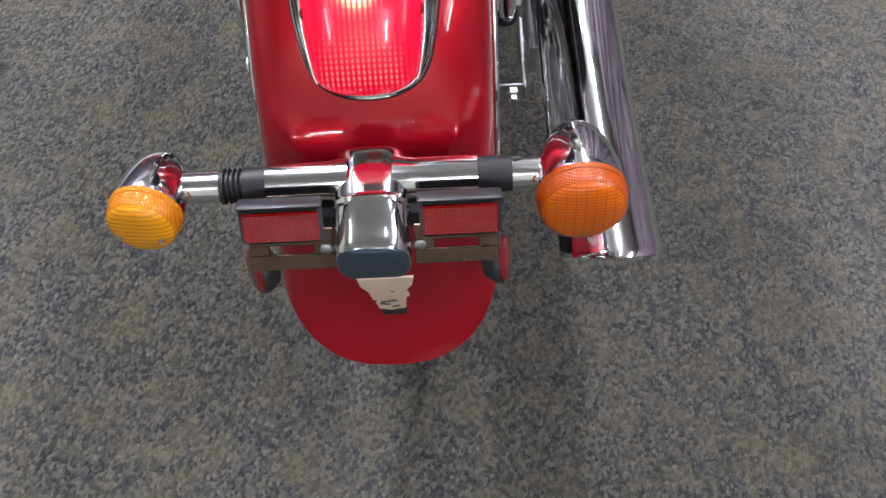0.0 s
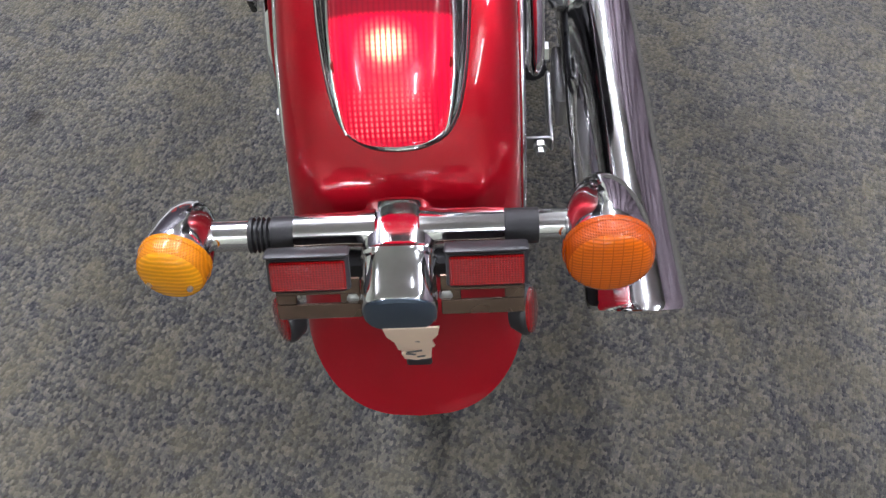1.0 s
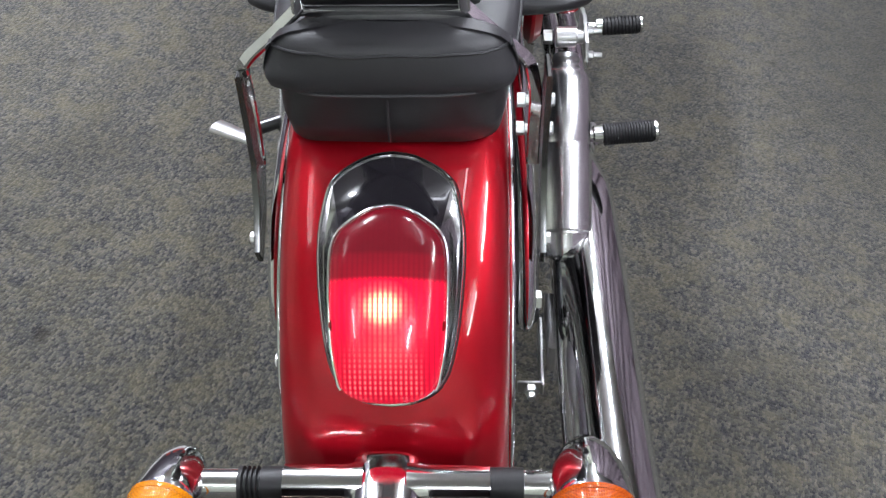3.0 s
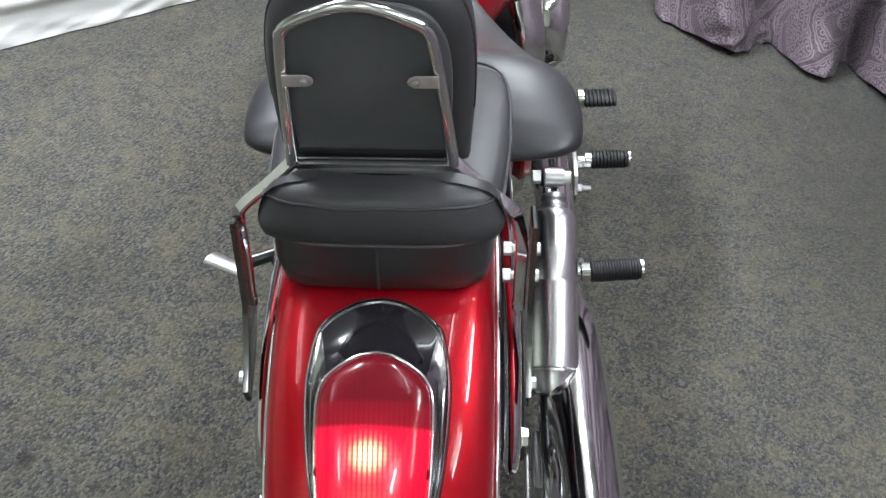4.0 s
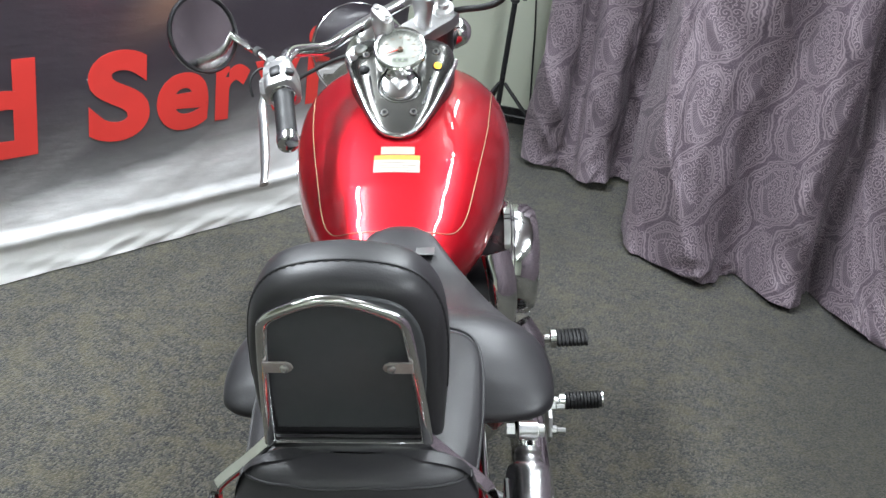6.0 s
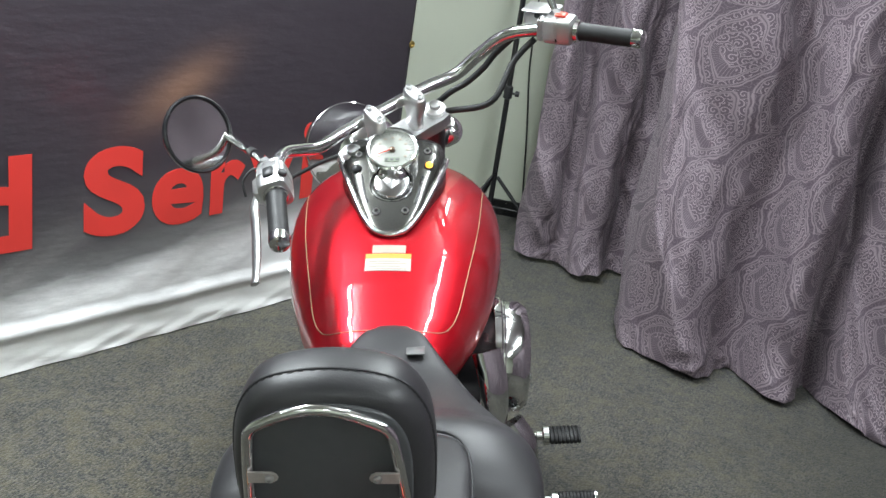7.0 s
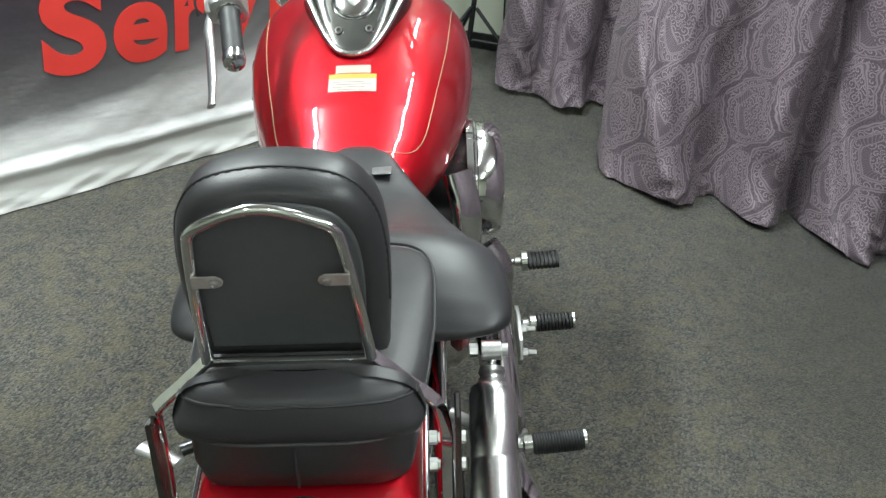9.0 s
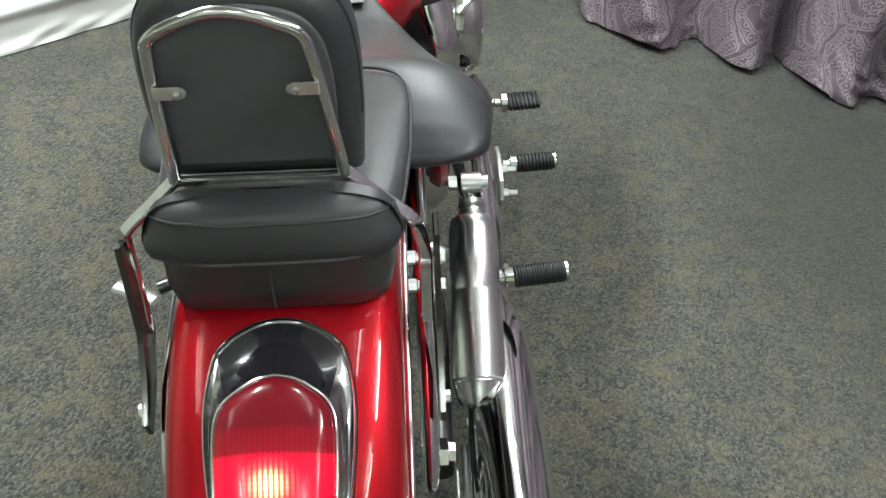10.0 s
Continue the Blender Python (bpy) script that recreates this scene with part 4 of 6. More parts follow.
def pad_drop(rows):
    """The pad falls away to its piping towards the rider, and its skin is a little uneven."""
    for row in rows:
        for p in row:
            high = max(0.0, min(1.0, (p.z - 0.745) / 0.05))
            p.z -= high * 0.17 * max(0.0, p.y - 1.02)
            p.z += 0.0022 * noise.noise((p.x * 26, p.y * 20, p.z * 20))
            p.y += 0.0012 * noise.noise((p.x * 40, 3.0, p.z * 60))
    return rows


pad_outline, low_outline = pad_plan(5.5), pad_plan(9.0)
seat = Group("passenger_seat", bike)
levels = [(0.676, 0.905, 0.009), (0.679, 0.922, 0.006), (0.705, 0.955, 0.002), (0.744, 0.995, 0), (0.748, 1.0, 0), (0.755, 0.992, 0), (0.760, 0.96, 0.0), (0.764, 0.90, 0.0), (0.768, 0.72, 0), (0.770, 0.4, 0), (0.770, 0.02, 0)]
part("cushion", Geo().rows(pad_drop(stacked(levels[:3], low_outline) + stacked(levels[3:], pad_outline))), LEATHER, seat, "black leather passenger pad", 60)
ring = stacked([(0.7475, 1.004, 0)], pad_outline)[0]
part("piping", Geo().tube(ring + [ring[0]], 0.0020, 6, cap=False), LEATHER, seat)
part("seam", Geo().tube([(0.001, 0.886, 0.742), (0.001, 0.8815, 0.72), (0.001, 0.884, 0.690)], 0.0014, 6), LEATHER, seat)
# rear bolster: a rolled cushion with a welt round it
BOL = ((0.744, 0.985), (0.7475, 1.0), (0.751, 1.03), (0.757, 1.04), (0.765, 1.02), (0.776, 0.965), (0.786, 0.88), (0.793, 0.74), (0.797, 0.52), (0.799, 0.28), (0.7995, 0.03))


def bolster_ring(z, k):
    out = []
    for j in range(96):
        c, q = sup(2 * math.pi * j / 96, 5.5 - 2.8 * max(0.0, min(1.0, (z - 0.748) / 0.022)))
        x, y = 0.004 + 0.1165 * c * (0.5 + 0.5 * k), 0.9195 + 0.038 * q * k + (0.008 * abs(c) ** 3 if q < 0 else -0.010 * abs(c) ** 3)
        crease = 0.0018 * noise.noise((x * 30, y * 22, 2.0)) + 0.0010 * noise.noise((x * 75 + y * 30, y * 40, 5.0))
        out.append(Vector((x, y, z - 0.012 * (x / 0.13) ** 4 * max(0.0, (z - 0.75) / 0.05) + crease)))
    return out


part("bolster", Geo().rows([bolster_ring(z, k) for z, k in BOL]), LEATHER, seat, "rolled leather bolster, creased", 60)
for z, k in ((0.783, 0.915),):
    ring = bolster_ring(z, k)
    part("welt", Geo().tube(ring + [ring[0]], 0.0015, 6, cap=False), LEATHER, seat)

SX = 0.016
SADDLE = [  # y, half width, crown z, edge z, under z
    (1.172, 0.147, 0.668, 0.662, 0.656), (1.180, 0.187, 0.679, 0.664, 0.648), (1.205, 0.209, 0.700, 0.662, 0.634), (1.25, 0.215, 0.724, 0.660, 0.606), (1.295, 0.212, 0.736, 0.660, 0.577), (1.335, 0.200, 0.728, 0.660, 0.572),
    (1.40, 0.174, 0.700, 0.656, 0.58), (1.47, 0.141, 0.686, 0.657, 0.59), (1.54, 0.106, 0.685, 0.667, 0.61), (1.60, 0.073, 0.698, 0.684, 0.63), (1.64, 0.052, 0.706, 0.695, 0.66), (1.662, 0.028, 0.704, 0.698, 0.68)]
rows = []
for i in range(81):
    y = 1.172 + 0.49 * i / 80
    w, zc, ze, zu = lerp_table(SADDLE, y)
    row = []
    for k in range(48):
        c, s = sup(2 * math.pi * k / 48, 2.6)
        if s >= 0:
            z = ze + (zc - ze) * s
        else:
            z = ze + (ze - zu) * s
        row.append(Vector((w * c + SX, y, z)))
    rows.append(row)
saddle = Group("rider_saddle", bike)
part("cushion", Geo().rows(rows), LEATHER, saddle, "broad black leather rider's saddle", 60)


def on_saddle(x, y, lift=0.0012):
    w, zc, ze, zu = lerp_table(SADDLE, y)
    u = min(0.999, abs(x - SX) / w)
    return Vector((x, y, ze + (zc - ze) * (1 - u ** 2.6) ** (1 / 2.6) + lift))


part("seat_tab", Geo().box(on_saddle(0.055, 1.59, 0.001), (0.03, 0.05, 0.003), 0.001, Matrix.Rotation(radians(-7), 3, "X")), TAB, saddle, "grey sewn tab")

# backrest
CX = -0.003
ARCH = [(-0.092, 0.795), (-0.096, 0.86), (-0.095, 0.92), (-0.085, 0.962), (-0.058, 0.990), (0.0, 1.000), (0.058, 0.990), (0.085, 0.962), (0.095, 0.92), (0.096, 0.86), (0.092, 0.795)]
arch = [(p.x, p.y) for p in smooth([(x, z, 0) for x, z in ARCH], 6)]
arch += [(0.092 - 0.184 * k / 10, 0.788) for k in range(0, 11)]
LEANB = -0.16
back = Group("backrest", bike)


def back_ring(y, k):
    return [Vector((CX + x * k, y + (z - 0.80) * LEANB + 0.035, 0.895 + (z - 0.895) * k)) for x, z in arch]


part("pad", Geo().rows([back_ring(y, k) for y, k in ((0.911, 0.60), (0.909, 0.72), (0.909, 0.80), (0.911, 0.86), (0.917, 0.925), (0.928, 0.972), (0.942, 0.994), (0.956, 1.0), (0.972, 0.99), (0.985, 0.945), (0.994, 0.86), (0.999, 0.7), (1.0, 0.4), (1.0, 0.05))]), LEATHER, back, "black leather backrest pad", 60)
part("back_panel", Geo().rows([back_ring(y, k) for y, k in ((0.913, 0.775), (0.907, 0.775), (0.9055, 0.765), (0.905, 0.75))]), BOARD, back, "flat black vinyl back panel")
seam = back_ring(0.934, 0.984)[6:56]
part("seam", Geo().tube(seam, 0.0013, 6), LEATHER, back)
ring = back_ring(0.9315, 0.979)
for k in range(12, 52):
    part("stitch", Geo().tube([ring[k].lerp(ring[k + 1], 0.2), ring[k].lerp(ring[k + 1], 0.7)], 0.0006, 5), LEATHER, back)


def bb(x, z, dy=0.0):
    return Vector((-0.004 - 0.05 * (z - 0.80) + x, 0.905 + (z - 0.80) * LEANB + 0.030 + dy, z))


hoop = [bb(-0.0765, 0.80), bb(-0.0735, 0.85), bb(-0.0690, 0.905), bb(-0.0660, 0.932), bb(-0.0630, 0.946), bb(-0.0540, 0.955), bb(-0.03, 0.966), bb(-0.012, 0.971), bb(0.0, 0.972), bb(0.012, 0.971), bb(0.03, 0.966), bb(0.054, 0.955), bb(0.0630, 0.946), bb(0.0660, 0.932), bb(0.0690, 0.905), bb(0.0735, 0.85), bb(0.0765, 0.80)]
sissy = Group("sissy_bar", bike)
part("hoop", Geo().tube(smooth(hoop, 5), 0.0058, 12, squash=0.85, up=(0, 1, 0)), CHROME, sissy)
part("cross_bar", Geo().box(bb(0, 0.800), (0.160, 0.008, 0.009), 0.002), CHROME, sissy)
for sx in (-1, 1):
    arm = [(sx * 0.074 + CX, 0.936, 0.806), (sx * 0.104 + CX, 0.938, 0.775), (sx * 0.131 + CX, 0.940, 0.749), (sx * 0.139 + CX, 0.941, 0.733), (sx * 0.1415, 0.942, 0.70), (sx * 0.1415, 0.942, 0.655), (sx * 0.1415, 0.94, 0.62)]
    pts = smooth(arm, 5)
    face, bar = Vector((0, -0.5, 0.87)), []
    for k, p in enumerate(pts):
        way = (pts[min(k + 1, len(pts) - 1)] - pts[max(k - 1, 0)]).normalized()
        across = way.cross(face).normalized()
        up = across.cross(way)
        bar.append([p + across * a + up * b for a, b in ((-0.0065, -0.002), (-0.0065, 0.002), (-0.005, 0.0035), (0.005, 0.0035), (0.0065, 0.002), (0.0065, -0.002), (0.005, -0.0035), (-0.005, -0.0035))])
    part("side_arm", Geo().rows(bar), CHROME, sissy)
    clip = bb(sx * 0.055, 0.900, -0.008)
    out = [(-0.014, -0.006), (0.008, -0.006), (0.0125, -0.0035), (0.014, 0), (0.0125, 0.0035), (0.008, 0.006), (-0.014, 0.006)]
    part("clip", Geo().plate([clip + Vector((-sx * a, LEANB * b, b)) for a, b in out], (0, 0.003, 0), 0.0008), TARNISH, sissy, "small tarnished steel clip")
    part("clip_screw", Geo().lathe(clip + Vector((-sx * 0.006, -0.0005, 0)), (0, -1, -0.16), [(0, 0.0042), (0.0022, 0.004), (0.003, 0.0025), (0.0015, 0.002)], 14), STEEL, sissy)
    # flat side plate down to the fender strut, with bolts
    px = 0.004 + sx * 0.146
    pl = [(px, 0.965, 0.735), (px, 0.968, 0.60), (px, 0.93, 0.555), (px, 0.885, 0.530), (px, 0.876, 0.552), (px, 0.905, 0.585), (px, 0.926, 0.63), (px, 0.926, 0.735)]
    part("side_plate", Geo().plate(pl, (sx * 0.006, 0, 0)), DIMCHROME, sissy, "chrome side plate")
    for y, z in ((0.952, 0.69), (0.952, 0.655), (0.895, 0.555)):
        part("bolt", Geo().lathe((px + sx * 0.006, y, z), (sx, 0, 0), [(0, 0.0068), (0.005, 0.0068), (0.006, 0.005)], 6), STEEL, sissy)
        if z > 0.6 and sx > 0:
            part("nut", Geo().lathe((sx * 0.124, y, z), (sx, 0, 0), [(0, 0.0072), (0.008, 0.0072), (0.009, 0.005), (0.014, 0.005)], 6), STEEL, sissy)

# fender struts: rounded chrome blades beside the fender, tapering to the tail
for sx in (-1, 1):
    bx = lambda v: 0.004 + sx * v
    mid = [(bx(0.128), 1.42, 0.575), (bx(0.130), 1.25, 0.588), (bx(0.132), 1.10, 0.588), (bx(0.134), 0.99, 0.567), (bx(0.135), 0.92, 0.531), (bx(0.135), 0.878, 0.490), (bx(0.134), 0.866, 0.466), (bx(0.133), 0.864, 0.455)]
    n = len(smooth(mid, 5))
    rad = [0.0095] * (n - 6) + [0.0092, 0.0086, 0.0077, 0.0064, 0.0046, 0.0022]
    part("fender_strut", Geo().tube(smooth(mid, 5), rad, 20, squash=2.3), CHROME, bike, "rounded chrome fender strut")
br = Group("muffler_bracket", bike)
part("plate", Geo().plate([(0.170, 1.075, 0.245), (0.170, 1.055, 0.262), (0.170, 0.985, 0.236), (0.170, 0.962, 0.232), (0.170, 0.962, 0.212), (0.170, 1.06, 0.206)], (0.004, 0, 0)), STEEL, br, "zinc-plated angle bracket")
part("flange", Geo().box((0.156, 0.966, 0.224), (0.034, 0.004, 0.022), 0.001), STEEL, br)
part("bolt", Geo().lathe((0.174, 1.044, 0.226), (1, 0, 0), [(0, 0.011), (0.012, 0.011), (0.013, 0.0075), (0.026, 0.007)], 6), STEEL, br)
part("nut", Geo().lathe((0.157, 0.962, 0.226), (0, -1, 0), [(0, 0.009), (0.009, 0.009), (0.010, 0.006), (0.018, 0.0055)], 6), STEEL, br)
part("side_bolt", Geo().lathe((-0.116, 0.806, 0.462), (-1, 0, 0), [(0, 0.0075), (0.010, 0.0075), (0.011, 0.005)], 6), STEEL, bike)

# tank
TX = 0.004
TANK = [  # y, half width, crown z, widest z, under z
    (1.615, 0.070, 0.672, 0.640, 0.600), (1.635, 0.102, 0.690, 0.640, 0.585), (1.68, 0.130, 0.712, 0.642, 0.570), (1.75, 0.156, 0.742, 0.648, 0.560), (1.85, 0.183, 0.778, 0.660, 0.560), (1.95, 0.202, 0.808, 0.676, 0.565), (2.04, 0.210, 0.828, 0.690, 0.575),
    (2.12, 0.206, 0.838, 0.702, 0.590), (2.19, 0.186, 0.836, 0.712, 0.610), (2.245, 0.146, 0.822, 0.718, 0.635), (2.275, 0.092, 0.800, 0.722, 0.660), (2.285, 0.040, 0.78, 0.722, 0.68)]


def tank_point(y, ang, lift=0.0):
    w, zt, zw, zu = lerp_table(TANK, y)
    c, s = sup(ang, 2.5)
    z = zw + (zt - zw + lift) * s if s >= 0 else zw + (zw - zu) * s
    return Vector((TX + (w + lift) * c, y, z))


def on_tank(x, y, lift=0.0008):
    w, zt, zw, zu = lerp_table(TANK, y)
    u = min(0.999, abs(x - TX) / w)
    return Vector((x, y, zw + (zt - zw) * (1 - u ** 2.5) ** (1 / 2.5) + lift))


tank = Group("fuel_tank", bike)
part("shell", Geo().rows([[tank_point(1.615 + 0.67 * i / 72, 2 * math.pi * k / 64) for k in range(64)] for i in range(73)]), PAINT, tank, "candy red teardrop fuel tank", 60)
stripe = [on_tank(x, y, 0.001) for x, y in [(p.x, p.y) for p in smooth([(-0.178, 2.12, 0), (-0.164, 1.95, 0), (-0.140, 1.80, 0), (-0.122, 1.71, 0), (-0.100, 1.668, 0), (-0.06, 1.656, 0), (0.0, 1.654, 0), (0.06, 1.656, 0), (0.100, 1.668, 0), (0.122, 1.71, 0), (0.140, 1.80, 0), (0.164, 1.95, 0), (0.178, 2.12, 0)], 8)]]
part("pinstripe", Geo().tube(stripe, 0.0009, 6, squash=0.5), PIN, tank, "fine gold pinstripe")


def decal(name, x0, x1, y0, y1, material, label, lift=0.001, parent=tank):
    rows = [[on_tank(x0 + (x1 - x0) * i / 6, y0 + (y1 - y0) * j / 4, lift) for i in range(7)] for j in range(5)]
    back = [[p - Vector((0, 0, 0.0012)) for p in r] for r in rows]
    g = Geo()
    g.rows([list(reversed(back[0])) + rows[0]] + [list(reversed(b)) + r for b, r in zip(back[1:], rows[1:])])
    return part(name, g, material, parent, label)


st = decal("warning_sticker", -0.040, 0.041, 1.782, 1.812, STICKER, "white warning sticker")
decal("orange_band", -0.040, 0.041, 1.812, 1.824, ORANGE, "orange warning band")
decal("small_sticker", -0.029, 0.031, 1.826, 1.846, STICKER_GREY, "pale grey label")
for k in range(4):
    decal("text_bar", -0.034, 0.034 - 0.012 * (k % 2), 1.7855 + 0.0062 * k, 1.7868 + 0.0062 * k, STICKER_GREY, "", 0.0016, st)
for sx in (-1, 1):
    em = [(sx * 0.203, 2.02, 0.70), (sx * 0.207, 2.06, 0.715), (sx * 0.204, 2.10, 0.705), (sx * 0.206, 2.05, 0.69), (sx * 0.207, 2.01, 0.665), (sx * 0.204, 2.0, 0.66)]
    part("tank_badge", Geo().tube(smooth(em, 4), 0.0035, 6), CHROME, tank, "chrome tank badge")

# speedometer nacelle on the tank
NAC = [  # y, half width, z centre, z edge
    (1.868, 0.006, 0.793, 0.788), (1.871, 0.016, 0.795, 0.789), (1.877, 0.027, 0.799, 0.791), (1.888, 0.038, 0.808, 0.795), (1.905, 0.048, 0.818, 0.800), (1.93, 0.0595, 0.832, 0.806), (1.96, 0.071, 0.851, 0.812), (1.99, 0.083, 0.872, 0.820), (2.02, 0.094, 0.890, 0.826), (2.05, 0.101, 0.903, 0.828), (2.08, 0.101, 0.910, 0.828), (2.105, 0.088, 0.908, 0.828), (2.12, 0.062, 0.895, 0.83)]
nac = Group("speedometer_console", bike)
rows = []
for i in range(49):
    y = 1.868 + 0.252 * i / 48
    w, zc, ze = lerp_table(NAC, y)
    row = []
    for k in range(33):
        c, s = sup(math.pi * k / 32, 6.0)
        row.append(Vector((w * c, y, ze + (zc - ze) * s)))
    low = [Vector((w * 0.96 * (1 - 2 * k / 8), y, ze - 0.02)) for k in range(8, -1, -1)]
    rows.append(row + low)
part("shell", Geo().rows(rows), GREYCHROME, nac, "smoked chrome speedometer console", 50)
edge_ys = [1.871, 1.877, 1.882, 1.888, 1.895, 1.905, 1.92, 1.94, 1.96, 1.98, 2.0, 2.02, 2.04, 2.06]
half = [(lerp_table(NAC, y)[0] + 0.0015, y) for y in edge_ys]
rimpath = smooth([on_tank(x, y, 0.004) for x, y in [(-x, y) for x, y in half[::-1]] + [(0, 1.8665)] + half], 3)
for q in rimpath:
    edge = lerp_table(NAC, max(1.8681, min(2.12, q.y)))
    q.z = max(q.z, edge[2] + 0.62 * (edge[1] - edge[2]))
part("chrome_edge", Geo().tube(rimpath, 0.0055, 10), CHROME, nac, "bright chrome edge")
UPN = Vector((0, -0.62, 0.78)).normalized()
for sx in (-1, 1):
    slot = []
    for x, y in ((0.058, 1.985), (0.054, 1.965), (0.049, 1.945), (0.043, 1.928)):
        w, zc, ze = lerp_table(NAC, y)
        slot.append((sx * x, y, ze + (zc - ze) * (1 - (x / w) ** 6.0) ** (1 / 6.0) + 0.0008))
    part("slot", Geo().tube(smooth(slot, 4), [0.0008] + [0.0026] * 11 + [0.0008], 8, squash=0.4), BLACK, nac, "black curved inlay")


def dial_place(c, u, v, lift):
    f = Vector((0, UPN.z, -UPN.y))
    return Vector(c) + Vector((u, 0, 0)) + f * v + UPN * lift


SP = Vector((0.0, 2.002, 0.909))
part("speedo_bezel", Geo().lathe(SP, UPN, [(-0.035, 0.046), (0.004, 0.050), (0.011, 0.050), (0.013, 0.047), (0.012, 0.044), (0.004, 0.0425), (0.002, 0.001)], 48), CHROME, nac, "chrome speedometer bezel")
part("dial", Geo().lathe(SP, UPN, [(0.002, 0.0425), (0.0045, 0.0425), (0.0048, 0.042)], 48), DIAL, nac, "white dial face")
for k in range(27):
    a = radians(-130 + 260 * k / 26)
    r0 = 0.034 if k % 2 == 0 else 0.037
    u, v = math.sin(a), math.cos(a)
    part("tick", Geo().tube([dial_place(SP, u * r0, v * r0, 0.0052), dial_place(SP, u * 0.0405, v * 0.0405, 0.0052)], 0.0004, 4), INK, nac)
for k in range(9):
    a = radians(-120 + 240 * k / 8)
    q = [dial_place(SP, 0.029 * math.sin(a) + d, 0.029 * math.cos(a) + e, 0.0052) for d, e in ((-0.003, -0.002), (0.003, -0.002), (0.003, 0.002), (-0.003, 0.002))]
    part("numeral_bar", Geo().plate(q, UPN * 0.0006, 0.0002), STICKER_GREY, nac)
a = radians(-112)
part("needle", Geo().tube([dial_place(SP, 0, 0, 0.008), dial_place(SP, 0.034 * math.sin(a), 0.034 * math.cos(a), 0.008)], [0.0016, 0.0006], 6), REDPLASTIC, nac, "red needle")
part("needle_cap", Geo().lathe(dial_place(SP, 0, 0, 0.005), UPN, [(0, 0.0055), (0.005, 0.005), (0.006, 0.003)], 16), RUST, nac)
q = [dial_place(SP, d, e, 0.005) for d, e in ((-0.014, -0.027), (0.014, -0.027), (0.014, -0.018), (-0.014, -0.018))]
part("odometer", Geo().plate(q, UPN * 0.001, 0.0003), LCD, nac, "grey liquid crystal odometer window")
for x in (-0.010, 0.0, 0.010):
    part("digit_bar", Geo().box(dial_place(SP, x, -0.0225, 0.0062), (0.006, 0.004, 0.0004), 0.0001, Matrix.Rotation(math.atan2(0.62, 0.78), 3, "X")), INK, nac)
CP = Vector((0.0, 1.965, 0.856))
part("cap_ring", Geo().lathe(CP, UPN, [(-0.02, 0.041), (0.002, 0.042), (0.004, 0.041), (0.003, 0.039), (-0.004, 0.038), (-0.005, 0.001)], 44), CHROME, nac)
part("ignition_cap", Geo().lathe(CP, UPN, [(-0.005, 0.036), (0.003, 0.0355), (0.007, 0.033), (0.009, 0.027), (0.010, 0.012), (0.010, 0.001)], 44), CHROME, nac, "domed chrome cap")
part("cap_lever", Geo().box(dial_place(CP, 0, 0, 0.011), (0.026, 0.026, 0.005), 0.002, Matrix.Rotation(math.atan2(0.62, 0.78), 3, "X") @ Matrix.Rotation(radians(45), 3, "Z")), SATIN, nac)
for x, y, lit in ((-0.068, 1.998, False), (0.070, 2.006, True)):
    w, zc, ze = lerp_table(NAC, y)
    s = (1 - (abs(x) / w) ** 6.0) ** (1 / 6.0)
    o = Vector((x, y, ze + (zc - ze) * s))
    part("pilot_ring", Geo().lathe(o, UPN, [(-0.01, 0.010), (0.002, 0.010), (0.004, 0.008)], 20), BLACK, nac)
    part("pilot_lamp" if lit else "push_button", Geo().lathe(o, UPN, [(0.0, 0.0075), (0.005, 0.0072), (0.007, 0.004), (0.0075, 0.0005)], 20), LAMP_ON if lit else PLASTIC, nac, "lit amber pilot lamp" if lit else "")
for x, y in ((-0.026, 1.908), (0.027, 1.910), (-0.066, 2.03), (0.066, 2.04)):
    w, zc, ze = lerp_table(NAC, y)
    s = (1 - (abs(x) / w) ** 6.0) ** (1 / 6.0)
    o = Vector((x, y, ze + (zc - ze) * s))
    part("screw", Geo().lathe(o, UPN, [(-0.006, 0.008), (0.002, 0.008), (0.004, 0.0065), (0.0042, 0.004), (0.002, 0.0035)], 20), CHROME, nac)
    part("screw_socket", Geo().lathe(o + UPN * 0.002, UPN, [(0, 0.0035), (0.001, 0.0035)], 6), BLACK, nac)

